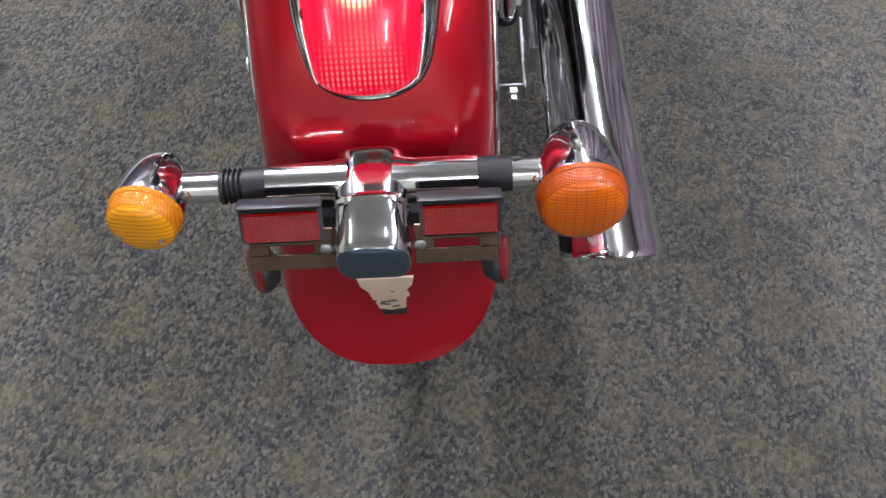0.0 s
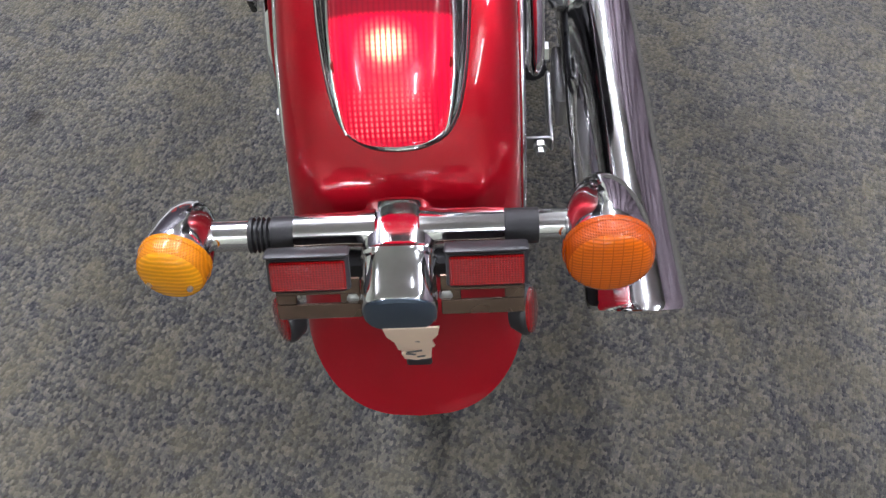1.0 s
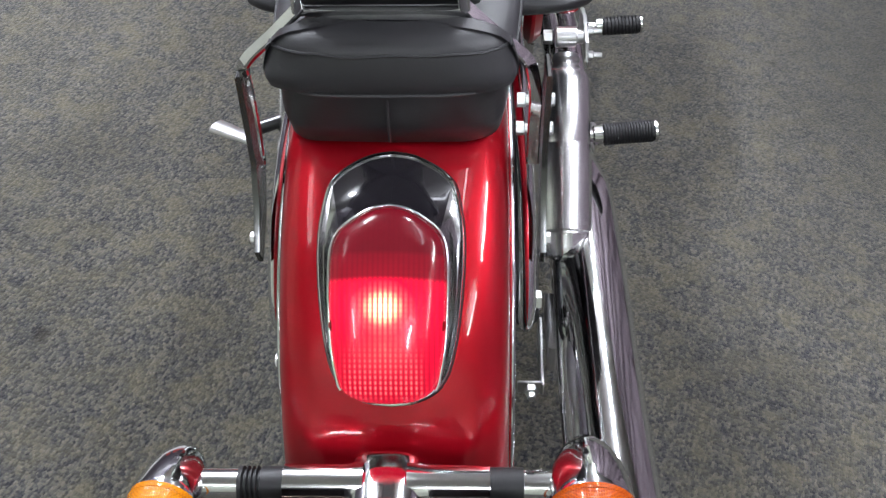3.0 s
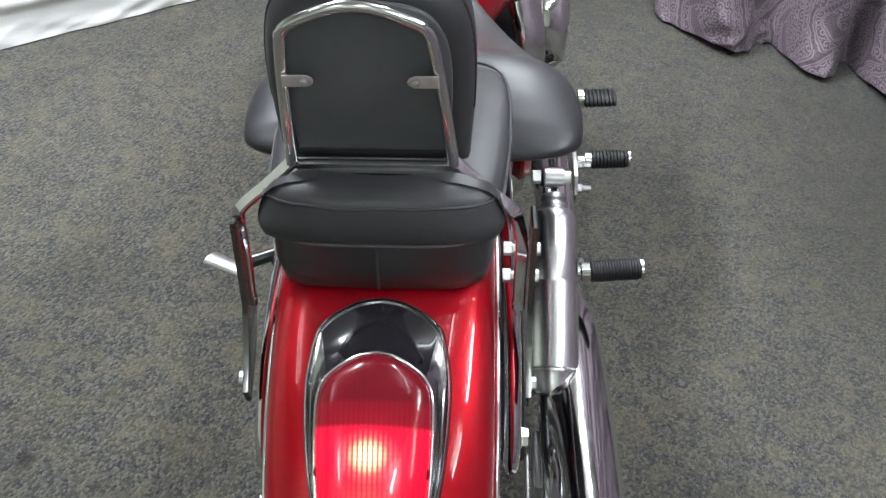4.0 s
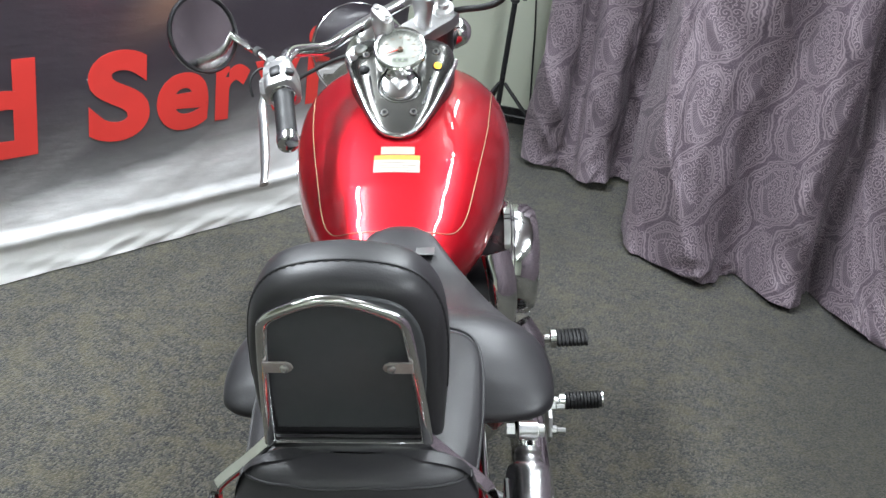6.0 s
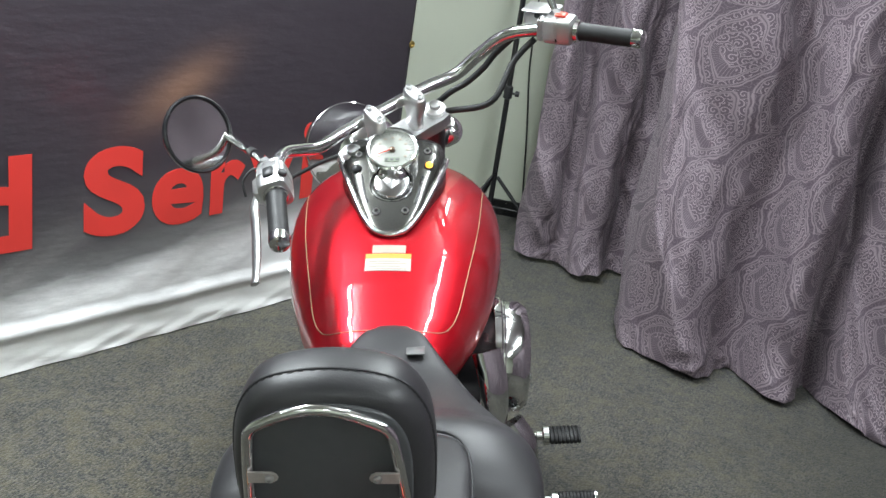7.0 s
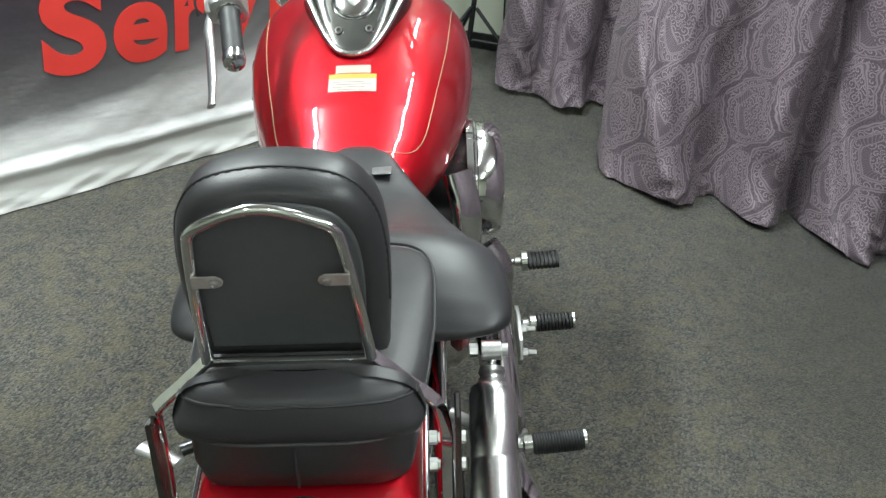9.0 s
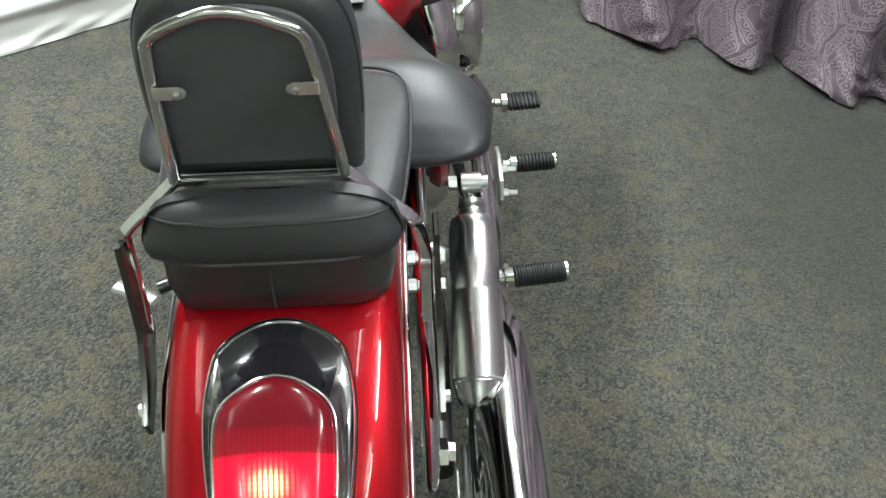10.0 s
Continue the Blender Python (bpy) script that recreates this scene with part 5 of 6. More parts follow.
# shocks, swingarm, exhaust
for sx in (-1, 1):
    sh = Group("rear_shock", bike)
    wide = 0.207 if sx > 0 else 0.158
    bot, top = Vector((sx * wide, 1.115, 0.285)), Vector((sx * (wide + 0.006), 1.40, 0.52))
    ax = (top - bot).normalized()
    part("lower_sleeve", Geo().lathe(bot, ax, [(0.02, 0.012), (0.023, 0.026), (0.035, 0.0315), (0.050, 0.0335), (0.053, 0.0352), (0.056, 0.0345), (0.058, 0.0375), (0.12, 0.0370), (0.18, 0.0358)], 32), SOFTCHROME, sh, "chrome shock cover")
    part("upper_sleeve", Geo().lathe(bot, ax, [(0.178, 0.034), (0.18, 0.0350), (0.23, 0.0348), (0.272, 0.0340), (0.283, 0.031), (0.29, 0.022), (0.291, 0.01)], 32), SOFTCHROME, sh)
    part("top_spring_seat", Geo().lathe(bot, ax, [(0.288, 0.018), (0.295, 0.020), (0.300, 0.017), (0.305, 0.020), (0.312, 0.018)], 24), STEEL, sh)
    part("top_eye", Geo().lathe(top + Vector((-sx * 0.02, 0, 0)) - ax * 0.03, (sx, 0, 0), [(0.006, 0.0145), (0.034, 0.0145), (0.035, 0.010), (0.044, 0.010)], 24), STEEL, sh)
    part("mount_lug", Geo().box(top + Vector((0, 0.028, 0.012)), (0.036, 0.042, 0.030), 0.006), PAINT, sh, "red frame lug")
    part("mount_bolt", Geo().lathe(top + Vector((-0.024, 0, 0)) - ax * 0.03, (-1, 0, 0), [(-0.004, 0.010), (0.008, 0.010), (0.009, 0.007)], 6), STEEL, sh)
    part("lower_eye", Geo().lathe(bot + Vector((-sx * 0.018, -0.005, -0.005)), (sx, 0, 0), [(0, 0.015), (0.016, 0.015), (0.017, 0.011), (0.021, 0.011), (0.022, 0.015), (0.034, 0.015), (0.035, 0.009), (0.046, 0.009)], 24), STEEL, sh)
    for k in (-1, 1):
        d = (Vector((0, -ax.z, ax.y)) * 0.029 + Vector((sx * k * 0.013, 0, 0)) * 1.0)
        part("hole", Geo().lathe(bot + ax * 0.125 + Vector((sx * k * 0.014, -ax.z * 0.0318, ax.y * 0.0318)), (sx * k * 0.4, -ax.z, ax.y), [(-0.001, 0.0035), (0.0012, 0.0035)], 12), BLACK, sh)
    part("swingarm", Geo().tube([(sx * 0.150, 1.03, 0.29), (sx * 0.155, 1.25, 0.29), (sx * 0.15, 1.5, 0.30)], 0.018, 12), BLACK, bike, "black swingarm")
    part("axle_nut", Geo().lathe((sx * 0.140, YC, ZC), (sx, 0, 0), [(0, 0.02), (0.02, 0.02), (0.022, 0.014), (0.03, 0.013)], 6), CHROME, bike)

mz = 0.29
muffler = Group("exhaust", bike)
mpath = [(0.239, 0.677, mz + 0.002), (0.238, 0.76, mz + 0.002), (0.238, 0.9, mz), (0.240, 1.1, mz - 0.006), (0.239, 1.28, mz - 0.012), (0.236, 1.36, mz - 0.016), (0.235, 1.44, mz - 0.02)]
MR = [0.0545, 0.0543, 0.0541, 0.0539, 0.0537, 0.0535, 0.0532, 0.0529, 0.0526, 0.0523, 0.052, 0.0519] + [0.0518] * 13 + [0.049, 0.047, 0.045, 0.043, 0.041, 0.039, 0.037, 0.035, 0.033, 0.031, 0.030, 0.030]


def slashed(p):
    """The muffler's mouth is cut so that its upper lip reaches furthest back."""
    k = max(0.0, 1 - (p.y - 0.66) / 0.1)
    return Vector((p.x, p.y - 0.80 * (p.z - mz) * k, p.z))


part("muffler", Geo().tube(smooth(mpath, 6), MR, 40, cap=False).moved(slashed), CHROME, muffler, "long chrome muffler with a slash-cut mouth")
part("muffler_lip", Geo().lathe((0.239, 0.677, mz + 0.002), (0, -1, 0), [(-0.002, 0.0545), (0.003, 0.0549), (0.007, 0.053), (0.006, 0.046), (-0.06, 0.044), (-0.061, 0.001)], 40).moved(slashed), CHROME, muffler)
part("tail_pipe", Geo().lathe((0.239, 0.677, mz + 0.002), (0, -1, 0), [(-0.058, 0.026), (-0.02, 0.026), (-0.019, 0.023), (-0.055, 0.022)], 28), BLACK, muffler)
part("header_pipe", Geo().tube(smooth([(0.235, 1.42, mz - 0.02), (0.235, 1.6, 0.265), (0.225, 1.8, 0.27), (0.20, 1.98, 0.30), (0.185, 2.06, 0.40), (0.15, 2.04, 0.50)], 6), 0.024, 20), CHROME, muffler)
part("heat_shield", Geo().tube(smooth([(0.245, 1.46, mz + 0.0), (0.245, 1.7, 0.285), (0.235, 1.85, 0.29), (0.215, 1.97, 0.325)], 6), 0.030, 20), CHROME, muffler)
part("clamp", Geo().lathe((0.236, 1.405, mz - 0.017), (0, 1, 0), [(0, 0.036), (0.004, 0.038), (0.016, 0.038), (0.02, 0.034)], 28), STEEL, muffler)
part("clamp_bolt", Geo().lathe((0.262, 1.41, mz + 0.02), (0.5, 0, 1), [(0, 0.006), (0.014, 0.006), (0.016, 0.004)], 6), STEEL, muffler)
part("hanger", Geo().box((0.185, 1.04, 0.25), (0.012, 0.10, 0.05), 0.003), STEEL, muffler)

# pegs


def ribbed_peg(name, a, b, r, ribs, label, flat=False):
    p = Group(name, bike)
    a, b = Vector(a), Vector(b)
    way = (b - a).normalized()
    length = (b - a).length
    prof = [(0.012, r * 0.8)]
    for k in range(ribs):
        x = 0.014 + (length - 0.02) * k / ribs
        w = (length - 0.02) / ribs
        prof += [(x, r * 0.86), (x + w * 0.2, r), (x + w * 0.7, r), (x + w * 0.85, r * 0.86)]
    prof += [(length - 0.004, r * 0.9)]
    g = Geo().lathe((0, 0, 0), way, prof, 24)
    if flat:
        g.moved(lambda q: Vector((q.x, q.y * 1.25, q.z * 0.62)))
    part("rubber", g.moved(lambda q: q + a), RUBBER, p, label)
    part("end_plate", Geo().lathe(b, way, [(-0.005, r * 0.5), (-0.004, r * 0.98), (0.0, r * 0.98), (0.002, r * 0.8), (0.002, 0.001)], 24).moved((lambda q: b + Vector((q.x - b.x, (q.y - b.y) * 1.25, (q.z - b.z) * 0.62))) if flat else (lambda q: q)), CHROME if not flat else RUBBER, p)
    part("knuckle", Geo().lathe(a - way * 0.016, way, [(0, 0.008), (0.002, 0.010), (0.014, 0.010), (0.016, r * 0.9), (0.028, r * 0.9)], 20), CHROME, p)
    return p


ribbed_peg("passenger_peg", (0.258, 1.322, 0.368), (0.350, 1.328, 0.372), 0.0165, 17, "black ribbed rubber sleeve")
ribbed_peg("rider_peg", (0.322, 1.885, 0.212), (0.412, 1.89, 0.214), 0.0185, 10, "black ribbed rubber sleeve")
ribbed_peg("brake_pedal", (0.322, 2.10, 0.235), (0.402, 2.104, 0.237), 0.0245, 7, "black ribbed pedal rubber", True)
part("brake_arm", Geo().tube(smooth([(0.318, 2.10, 0.235), (0.300, 2.095, 0.235), (0.290, 2.07, 0.225), (0.285, 2.0, 0.20), (0.28, 1.90, 0.19)], 5), 0.0065, 10), CHROME, bike, "chrome brake arm")
part("rider_peg_bracket", Geo().plate([(0.292, 1.86, 0.25), (0.292, 1.91, 0.24), (0.292, 1.92, 0.19), (0.292, 1.80, 0.17), (0.292, 1.775, 0.20), (0.292, 1.79, 0.235)], (0.008, 0, 0)), SATIN, bike)
for y, z in ((1.80, 0.20), (1.835, 0.232)):
    part("bracket_bolt", Geo().lathe((0.298, y, z), (1, 0, 0), [(0, 0.009), (0.012, 0.009), (0.014, 0.006), (0.03, 0.005)], 6), STEEL, bike)
part("passenger_peg_mount", Geo().tube([(0.15, 1.36, 0.40), (0.25, 1.322, 0.37)], 0.010, 12), SATIN, bike)
# folded passenger peg and stand side
part("left_passenger_peg", Geo().tube([(-0.222, 1.235, 0.425), (-0.284, 1.276, 0.420)], [0.0105, 0.0145], 16, squash=0.45), SATIN, bike, "worn silver peg")
part("left_peg_mount", Geo().tube([(-0.14, 1.29, 0.44), (-0.225, 1.262, 0.425)], 0.010, 12), BLACK, bike)
part("side_stand", Geo().tube([(-0.14, 1.75, 0.20), (-0.24, 1.73, 0.06), (-0.262, 1.73, 0.0)], 0.012, 12), BLACK, bike)
part("belt_guard", Geo().plate([(-0.16, 1.02, 0.33), (-0.16, 1.5, 0.36), (-0.16, 1.5, 0.32), (-0.16, 1.02, 0.27)], (-0.02, 0, 0)), BLACK, bike)

# frame, engine and covers
part("backbone", Geo().tube([(0, 1.2, 0.60), (0, 1.6, 0.62), (0, 2.12, 0.80)], 0.032, 14), BLACK, bike)
for sx in (-1, 1):
    part("frame_rail", Geo().tube(smooth([(sx * 0.10, 1.0, 0.565), (sx * 0.125, 1.25, 0.55), (sx * 0.13, 1.45, 0.50), (sx * 0.13, 1.58, 0.30), (sx * 0.12, 1.7, 0.19), (sx * 0.11, 2.05, 0.20), (sx * 0.06, 2.16, 0.55), (0, 2.14, 0.80)], 5), 0.016, 12), BLACK, bike, "black frame rail")
    cover = [(sx * 0.155, 1.47, 0.56), (sx * 0.155, 1.56, 0.57), (sx * 0.155, 1.59, 0.50), (sx * 0.155, 1.56, 0.41), (sx * 0.155, 1.49, 0.42), (sx * 0.155, 1.43, 0.50)]
    part("side_cover", Geo().plate(smooth([*cover], 5, True), (sx * 0.028, 0, 0), 0.012), PAINT, bike, "candy red side cover")
part("battery_box", Geo().box((0, 1.42, 0.47), (0.24, 0.24, 0.24), 0.02), PLASTIC, bike)
part("crankcase", Geo().box((0, 1.83, 0.30), (0.30, 0.42, 0.24), 0.05), SATIN, bike, "satin engine case")
part("clutch_cover", Geo().lathe((0.14, 1.80, 0.31), (1, 0, 0), [(0, 0.115), (0.03, 0.112), (0.05, 0.095), (0.056, 0.06), (0.058, 0.001)], 40), CHROME, bike, "chrome clutch cover")
for name, c, tiltd in (("rear_cylinder", (0.0, 1.76, 0.46), 24), ("front_cylinder", (0.0, 1.98, 0.46), -26)):
    m = Matrix.Rotation(radians(tiltd), 3, "X")
    cyl = Group(name, bike)
    for k in range(9):
        part("fin", Geo().box(Vector(c) + m @ Vector((0, 0, -0.07 + 0.016 * k)), (0.19, 0.15, 0.006), 0.002, m), BLACK, cyl)
    part("barrel", Geo().box(Vector(c), (0.15, 0.12, 0.17), 0.02, m), BLACK, cyl)
    part("rocker_cover", Geo().box(Vector(c) + m @ Vector((0, 0, 0.09)), (0.20, 0.14, 0.05), 0.018, m), CHROME, cyl, "chrome rocker cover")
AIR = Vector((0.197, 1.90, 0.530))
air = Group("air_cleaner", bike)
part("backing", Geo().lathe(AIR, (1, 0, 0), [(-0.07, 0.09), (-0.01, 0.098), (0.008, 0.100), (0.012, 0.096)], 48), BLACK, air)
part("cover", Geo().lathe(AIR, (1, 0, 0), [(-0.004, 0.106), (-0.002, 0.1145), (0.010, 0.1145), (0.013, 0.1095), (0.016, 0.1095), (0.018, 0.107), (0.046, 0.106), (0.060, 0.096), (0.066, 0.076), (0.068, 0.001)], 56), CHROME, air, "round chrome air cleaner cover")
for k in range(3):
    a = radians(60 + 120 * k)
    part("cover_bolt", Geo().lathe(AIR + Vector((0.058, 0.078 * math.cos(a), 0.078 * math.sin(a))), (1, 0, 0), [(0, 0.007), (0.006, 0.007), (0.008, 0.005)], 6), STEEL, air)
part("heat_guard", Geo().tube(smooth([(0.175, 1.74, 0.62), (0.19, 1.72, 0.55), (0.19, 1.74, 0.46)], 6), 0.03, 16, squash=0.5), CHROME, bike, "chrome side guard")
part("intake_pipe", Geo().tube(smooth([(0.225, 1.80, 0.44), (0.25, 1.79, 0.40), (0.25, 1.80, 0.34)], 6), 0.028, 18), DARKCHROME, bike)

# fork, headlight, handlebar (turned to the left)


def fork_point(x, d, f=0.0):
    """x across, d along the steering axis from the stem's top (down: minus), f ahead of it."""
    return Vector((x, 0, 0)) + STEM + AXIS * d + Vector((0, math.cos(RAKE), math.sin(RAKE))) * f


steering = Group("steering", bike)
for sx in (-1, 1):
    part("fork_leg", Geo().tube([fork_point(sx * 0.10, 0.0, 0.0), fork_point(sx * 0.10, -0.38), fork_point(sx * 0.10, -0.385)], [0.021, 0.021, 0.021], 20).moved(steer), PLASTIC, steering, "black upper fork cover")
    part("fork_slider", Geo().tube([fork_point(sx * 0.10, -0.385), fork_point(sx * 0.10, -0.76)], 0.027, 20).moved(steer), CHROME, steering)
    part("fork_nut", Geo().lathe(fork_point(sx * 0.10, 0.018), AXIS, [(0, 0.021), (0.010, 0.021), (0.012, 0.017), (0.013, 0.011), (0.022, 0.011), (0.023, 0.009)], 24).moved(steer), SATIN, steering)
    ri = Geo()
    ri.rows([[fork_point(sx * 0.047, d, -0.004) + Vector((w * sup(a, 3)[0], 0, 0)) + Vector((0, math.cos(RAKE), math.sin(RAKE))) * (h * sup(a, 3)[1]) for a in (2 * math.pi * k / 24 for k in range(24))] for d, w, h in ((0.008, 0.014, 0.020), (0.04, 0.013, 0.018), (0.062, 0.015, 0.022), (0.085, 0.015, 0.028), (0.102, 0.014, 0.026), (0.105, 0.012, 0.022))])
    rs = part("riser", ri.moved(steer), SATIN, steering, "satin aluminium handlebar riser")
    for f in (-0.018, 0.018):
        part("riser_bolt", Geo().lathe(fork_point(sx * 0.047, 0.104, f - 0.004), AXIS, [(0, 0.006), (0.005, 0.006), (0.006, 0.0045), (0.003, 0.0035)], 14).moved(steer), STEEL, rs)
tc = Geo()
tp = [(-0.128, 0.0), (-0.122, 0.024), (-0.10, 0.032), (-0.06, 0.022), (0, 0.02), (0.06, 0.022), (0.10, 0.032), (0.122, 0.024), (0.128, 0.0), (0.122, -0.024), (0.10, -0.03), (0.06, -0.03), (0.0, -0.036), (-0.06, -0.03), (-0.10, -0.03), (-0.122, -0.024)]
part("triple_clamp", tc.plate([fork_point(x, -0.012, f) for x, f in tp], AXIS * 0.03, 0.004).moved(steer), SATIN, steering, "satin aluminium triple clamp")

HALF = [(0.0, 2.094, 0.976), (0.049, 2.095, 0.976), (0.11, 2.094, 0.974), (0.164, 2.082, 0.974), (0.21, 2.055, 0.996), (0.255, 2.010, 1.019), (0.295, 1.955, 1.017), (0.334, 1.882, 1.000), (0.391, 1.774, 0.963)]
hb = Group("handlebar", bike)
bar_path = [(-x, y, z) for x, y, z in HALF[:0:-1]] + HALF
bar_path[0], bar_path[-1] = (-0.372, 1.81, 0.976), (0.372, 1.81, 0.976)
part("bar", Geo().tube(smooth(bar_path, 6), 0.0127, 18).moved(steer), CHROME, hb, "chrome pulled-back handlebar")


def fwd0(way):
    return (Vector((0, 1, 0)) - way * way.y).normalized()


def along(a, b, t):
    return Vector(a).lerp(Vector(b), t)


for sx in (-1, 1):
    ga, gb = Vector((sx * 0.334, 1.882, 1.000)), Vector((sx * 0.391, 1.774, 0.963))
    way = (gb - ga).normalized()
    part("grip", Geo().lathe(ga, way, [(0.0, 0.016), (0.004, 0.0185), (0.012, 0.0165), (0.110, 0.0165), (0.112, 0.013)], 24).moved(steer), RUBBER, hb, "black rubber grip")
    part("bar_end", Geo().lathe(ga, way, [(0.108, 0.012), (0.109, 0.0175), (0.122, 0.0178), (0.127, 0.0165), (0.130, 0.012), (0.1315, 0.006), (0.132, 0.001)], 24).moved(steer), CHROME, hb)
    part("grip_flange", Geo().lathe(ga, way, [(-0.006, 0.019), (-0.004, 0.0215), (0.004, 0.0215), (0.006, 0.018)], 24).moved(steer), CHROME, hb)
    sw = Group("switch_housing", bike)
    o = ga - way * 0.030
    big = 1.22 if sx < 0 else 1.12
    o = o - way * (0.0 if sx < 0 else 0.006)
    side = way.cross(Vector((0, 0, 1))).normalized()
    upw = side.cross(way).normalized()
    prof = ((-0.026, 0.016), (-0.025, 0.021), (-0.022, 0.0235), (-0.002, 0.0242), (-0.0012, 0.0232), (0.0012, 0.0232), (0.002, 0.0242), (0.018, 0.0238), (0.0235, 0.0225), (0.0255, 0.019), (0.026, 0.015))
    part("housing", Geo().rows([[o + way * (d * big) + (side * (sup(a, 4.0)[0] * 0.92) + upw * sup(a, 4.0)[1]) * (r * big) for a in (2 * math.pi * k / 32 for k in range(32))] for d, r in prof]).moved(steer), SATIN, sw, "satin switch housing")
    side = way.cross(Vector((0, 0, 1))).normalized()
    upw = side.cross(way).normalized()
    rotm = Matrix((side, way, upw)).transposed()
    part("rocker", Geo().box(o + upw * 0.025 * big + way * 0.002, (0.018, 0.022, 0.008), 0.002, rotm).moved(steer), REDPLASTIC if sx > 0 else PLASTIC, sw, "red kill switch" if sx > 0 else "black rocker switch")
    part("button", Geo().box(o - upw * 0.014 - side * (-0.018 if sx < 0 else 0.018) * -1, (0.012, 0.014, 0.010), 0.002, rotm).moved(steer), PLASTIC, sw)
    if sx < 0:
        part("side_block", Geo().box(o + fwd0(way) * 0.016 + upw * 0.006, (0.044, 0.046, 0.036), 0.006, rotm).moved(steer), SATIN, sw)
        part("horn_button", Geo().lathe(o - fwd0(way) * 0.024 + upw * 0.012 + way * 0.012, -fwd0(way) + upw * 0.6, [(0, 0.008), (0.006, 0.008), (0.008, 0.006)], 16).moved(steer), PLASTIC, sw)
    part("clamp_block", Geo().box(o - way * 0.032 * big, (0.036 * big, 0.012, 0.042 * big), 0.004, rotm).moved(steer), SATIN, sw)
    for q in (-1, 1):
        part("clamp_bolt", Geo().lathe(o - way * 0.039 + upw * q * 0.014, -way, [(-0.002, 0.005), (0.004, 0.005), (0.005, 0.003)], 12).moved(steer), STEEL, sw)
    lever = Group("lever", bike)
    fwd = Vector((0, 1, 0)) - way * way.y
    fwd.normalize()
    la = o - way * 0.03 + fwd * 0.035 + Vector((0, 0, 0.02 if sx > 0 else 0.0))
    reach = 0.84 if sx > 0 else 1.0
    lp = [la, la + way * 0.03 + fwd * 0.020, la + way * 0.08 + fwd * 0.022 - Vector((0, 0, 0.004)), la + way * 0.155 * reach + fwd * 0.028 - Vector((0, 0, 0.010)), la + way * 0.20 * reach + fwd * 0.036 - Vector((0, 0, 0.012))]
    part("blade", Geo().tube(smooth(lp, 5), [q * (1.1 if sx < 0 else 1.0) for q in [0.008] * 6 + [0.0085] * 10 + [0.0075, 0.007, 0.0065, 0.007, 0.008]], 12, squash=0.5).moved(steer), SATIN, lever, "satin aluminium lever")
    part("perch", Geo().box(o - way * 0.034 + fwd * 0.024, (0.022, 0.030, 0.022), 0.005, rotm).moved(steer), SATIN, lever)
    if sx > 0:
        part("brake_reservoir", Geo().box(o - way * 0.048 + fwd * 0.030 + upw * 0.022, (0.042, 0.066, 0.030), 0.006, rotm).moved(steer), SATIN, hb, "satin brake fluid reservoir")
        part("reservoir_lid", Geo().box(o - way * 0.048 + fwd * 0.030 + upw * 0.040, (0.046, 0.070, 0.006), 0.002, rotm).moved(steer), SATIN, hb)
        part("sight_glass", Geo().lathe(o - way * 0.050 + fwd * 0.008 + upw * 0.022, -fwd, [(0, 0.006), (0.003, 0.006)], 16).moved(steer), BLACK, hb)
    mi = Group("mirror", bike)
    base = o - way * (0.026 if sx < 0 else 0.004) + upw * 0.018
    if sx < 0:
        tip = TURNED.inverted() @ Vector((-0.354, 1.94, 0.955))
        mid = TURNED.inverted() @ Vector((-0.268, 1.938, 0.932))
        root = TURNED.inverted() @ Vector((-0.312, 1.982, 0.946))
    else:
        mid, tip = base + Vector((0.02, 0.05, 0.09)), base + Vector((0.05, 0.03, 0.20))
        root = mid.lerp(tip, 0.6)
    part("stem", Geo().tube(smooth([base, base.lerp(mid, 0.5) + Vector((0, 0, 0.006)), mid, root], 5), 0.0072, 14).moved(steer), CHROME, mi)
    sleeve = smooth([base, base.lerp(mid, 0.5) + Vector((0, 0, 0.006)), mid, root], 5)
    part("sleeve", Geo().tube(sleeve[5:8], 0.0085, 14).moved(steer), PLASTIC, mi)
    part("lock_nut", Geo().tube(sleeve[0:3], 0.0115, 6).moved(steer), STEEL, mi)
    face = TURNED.to_3x3().inverted() @ Vector((0.71, -0.65, 0.29)).normalized()
    part("shell", Geo().lathe(tip, face, [(-0.03, 0.004), (-0.028, 0.022), (-0.018, 0.051), (-0.004, 0.068), (0.004, 0.0715), (0.009, 0.0715), (0.011, 0.069), (0.010, 0.0655), (0.005, 0.0645), (0.005, 0.001)], 44).moved(steer), BLACK, mi, "round black mirror shell")
    part("glass", Geo().lathe(tip, face, [(0.004, 0.064), (0.0062, 0.0637), (0.0063, 0.001)], 44).moved(steer), MIRROR, mi, "mirror glass")
HL = fork_point(0, -0.165, 0.15)
HD = Vector((0, 0.97, -0.05)).normalized()
head = Group("headlight", bike)
part("bucket", Geo().lathe(HL, HD, [(-0.115, 0.004), (-0.112, 0.03), (-0.10, 0.055), (-0.07, 0.078), (-0.02, 0.093), (0.03, 0.098), (0.04, 0.101), (0.055, 0.101)], 44).moved(steer), CHROME, head, "chrome headlight bucket")
part("trim_ring", Geo().lathe(HL, HD, [(0.042, 0.099), (0.046, 0.1025), (0.056, 0.1030), (0.060, 0.101), (0.060, 0.097), (0.050, 0.097)], 48, False).moved(steer), CHROME, head, "bright chrome headlight ring")
part("glass", Geo().lathe(HL, HD, [(0.05, 0.097), (0.058, 0.096), (0.068, 0.06), (0.072, 0.002)], 44).moved(steer), GLASS, head)
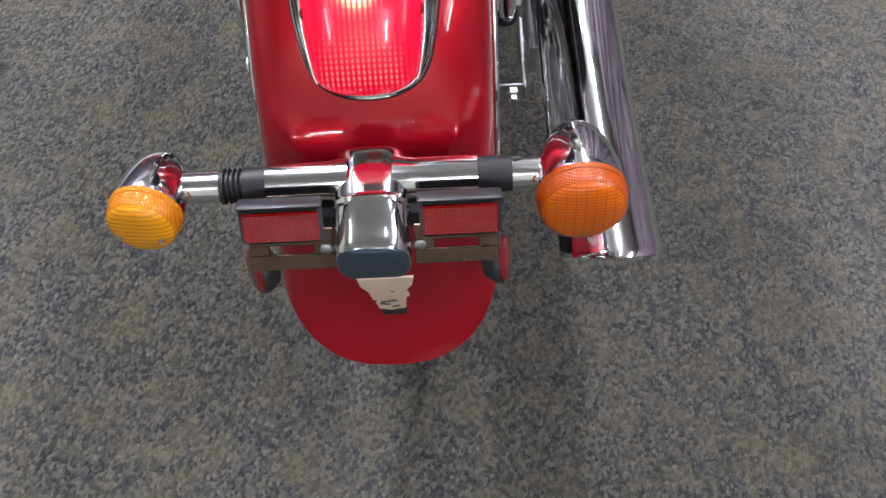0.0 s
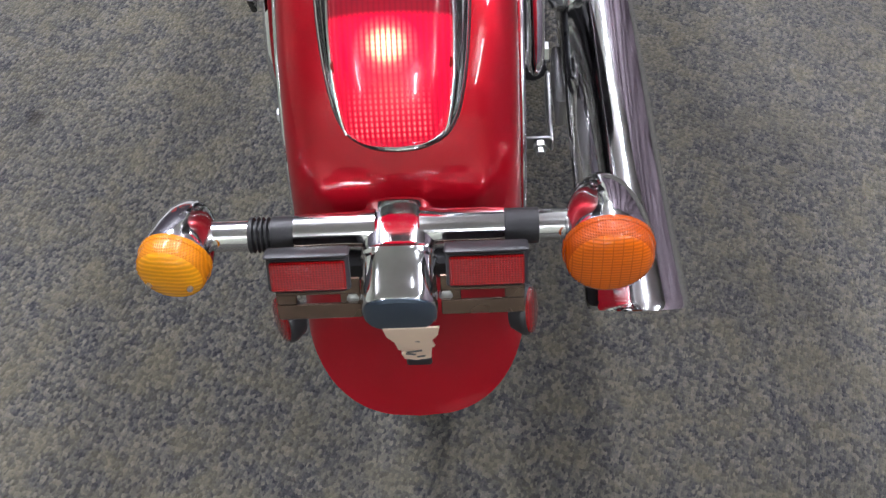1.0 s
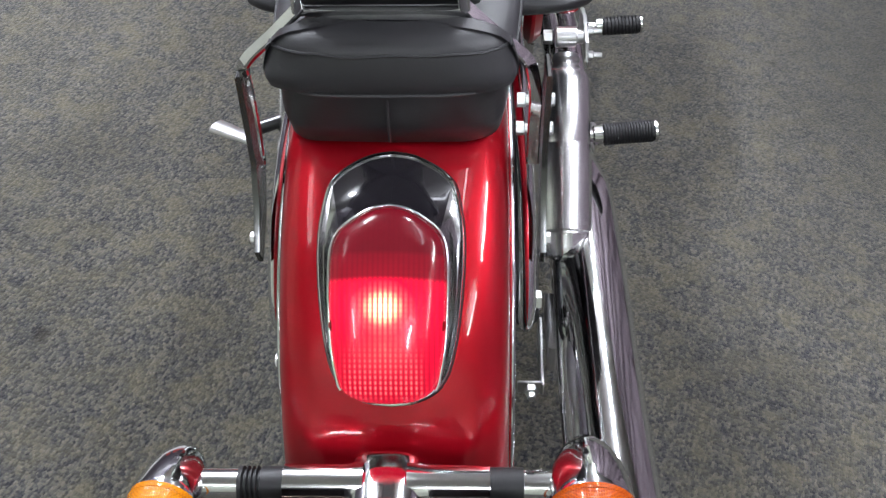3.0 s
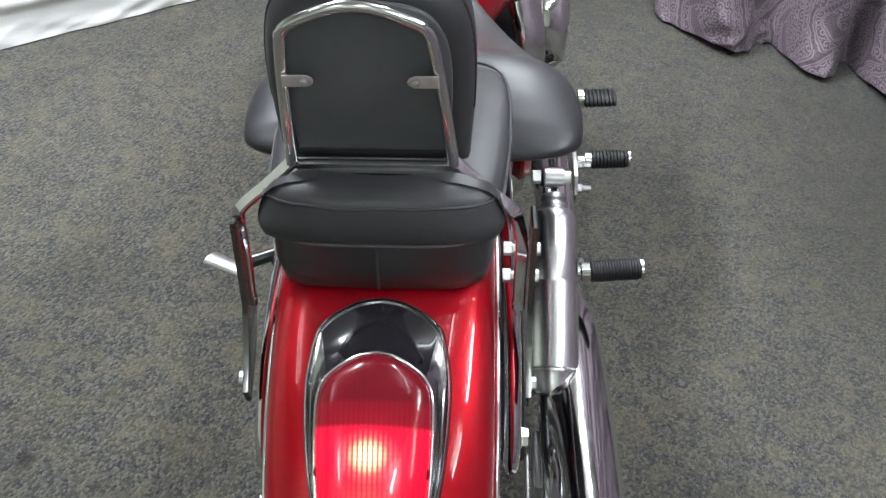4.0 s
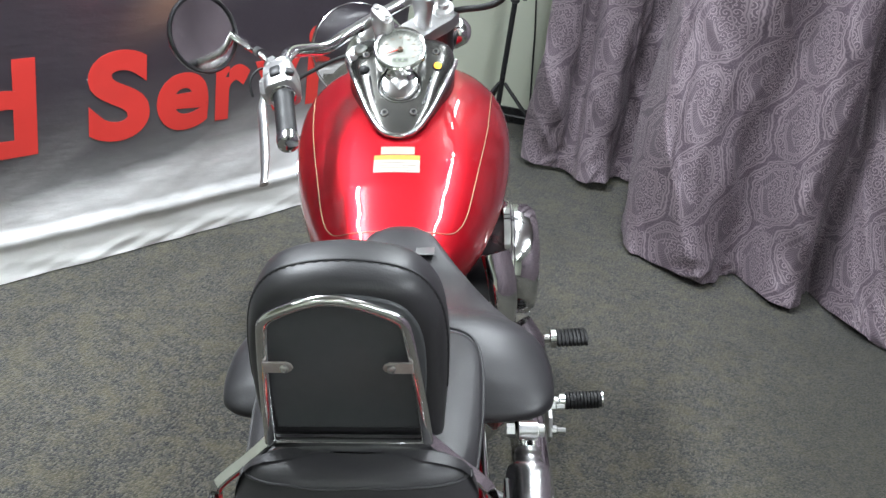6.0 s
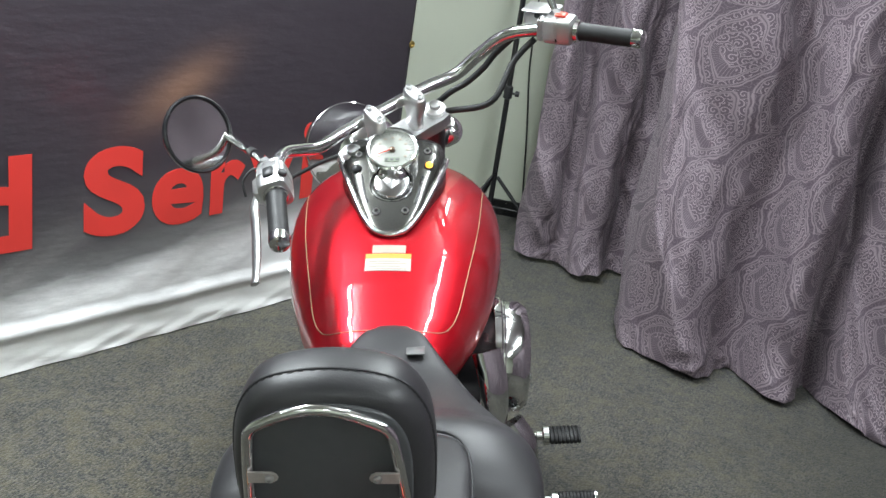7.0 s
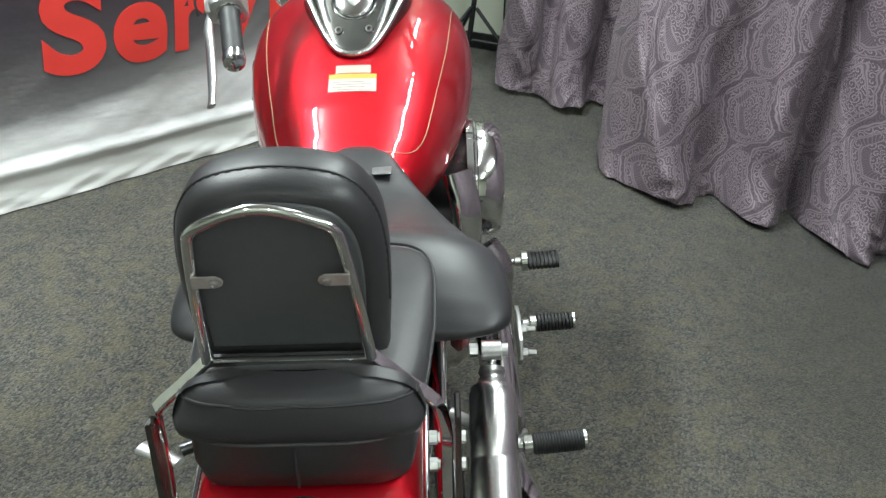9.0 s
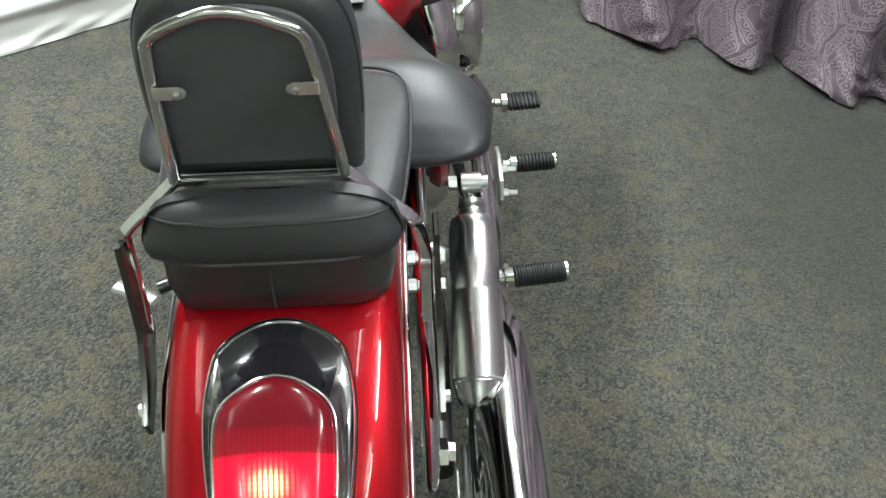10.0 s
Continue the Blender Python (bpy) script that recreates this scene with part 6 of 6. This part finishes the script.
for sx in (-1, 1):
    fs = Group("front_signal", bike)
    q = fork_point(sx * 0.165, -0.13 if sx > 0 else -0.22, 0.06)
    part("stalk", Geo().tube([fork_point(sx * 0.10, -0.13 if sx > 0 else -0.22, 0.03), q], 0.011, 14).moved(steer), CHROME, fs)
    part("bullet", Geo().lathe(q, (0, 1, 0), [(-0.06, 0.004), (-0.055, 0.016), (-0.04, 0.028), (-0.015, 0.037), (0.01, 0.040), (0.014, 0.038)], 32).moved(steer), CHROME, fs)
    part("lens", Geo().lathe(q, (0, 1, 0), [(0.010, 0.039), (0.02, 0.038), (0.032, 0.028), (0.036, 0.002)], 32).moved(steer), ORANGELENS, fs)
ff = []
for i in range(25):
    a = radians(15 + 150 * i / 24)
    ff.append([FRONT + Vector((0.066 * sup(math.pi * k / 16, 2.6)[0], -(0.345 - 0.05 * (1 - sup(math.pi * k / 16, 2.6)[1])) * math.cos(a), (0.345 - 0.05 * (1 - sup(math.pi * k / 16, 2.6)[1])) * math.sin(a))) for k in range(17)])
g = Geo().rows([r + [q + (FRONT - q) * 0.012 for q in reversed(r)] for r in ff]).moved(steer)
part("front_fender", g, PAINT, bike, "candy red front fender", 60)


def cable(name, pts, r, label=""):
    part(name, Geo().tube(smooth(pts, 8), r, 10), RUBBER, bike, label)


R0 = steer(Vector((0.29, 1.965, 1.0)))
CABLE = (Vector((0.200, 2.18, 1.066)), Vector((0.176, 2.19, 1.034)), Vector((0.143, 2.20, 1.002)), Vector((0.10, 2.21, 0.972)))
cable("throttle_cable", [R0, R0 + Vector((-0.04, 0.0, -0.045)), Vector((0.19, 2.10, 0.985)), Vector((0.11, 2.15, 0.955)), Vector((0.06, 2.22, 0.93)), Vector((0.03, 2.26, 0.84))], 0.0065, "black throttle cable")
cable("brake_hose", [R0 + Vector((-0.03, 0.02, 0.01)), CABLE[0], CABLE[1], CABLE[2], CABLE[3], Vector((0.04, 2.24, 0.90)), Vector((0.04, 2.27, 0.80))], 0.0065, "black brake hose")
L0 = steer(Vector((-0.30, 1.965, 0.99)))
cable("clutch_cable", [L0, L0 + Vector((-0.03, -0.01, -0.03)), L0 + Vector((-0.02, 0.06, -0.03)), Vector((-0.12, 2.04, 0.885)), Vector((-0.05, 2.14, 0.87)), Vector((0.0, 2.2, 0.80))], 0.004, "black clutch cable")
LP = steer(Vector((-0.318, 1.915, 1.000)))
cable("switch_wire", [LP + Vector((-0.055, 0.010, -0.020)), LP + Vector((-0.060, 0.022, 0.004)), LP + Vector((-0.044, 0.034, 0.022)), LP + Vector((-0.020, 0.036, 0.018))], 0.0022, "thin black wire")
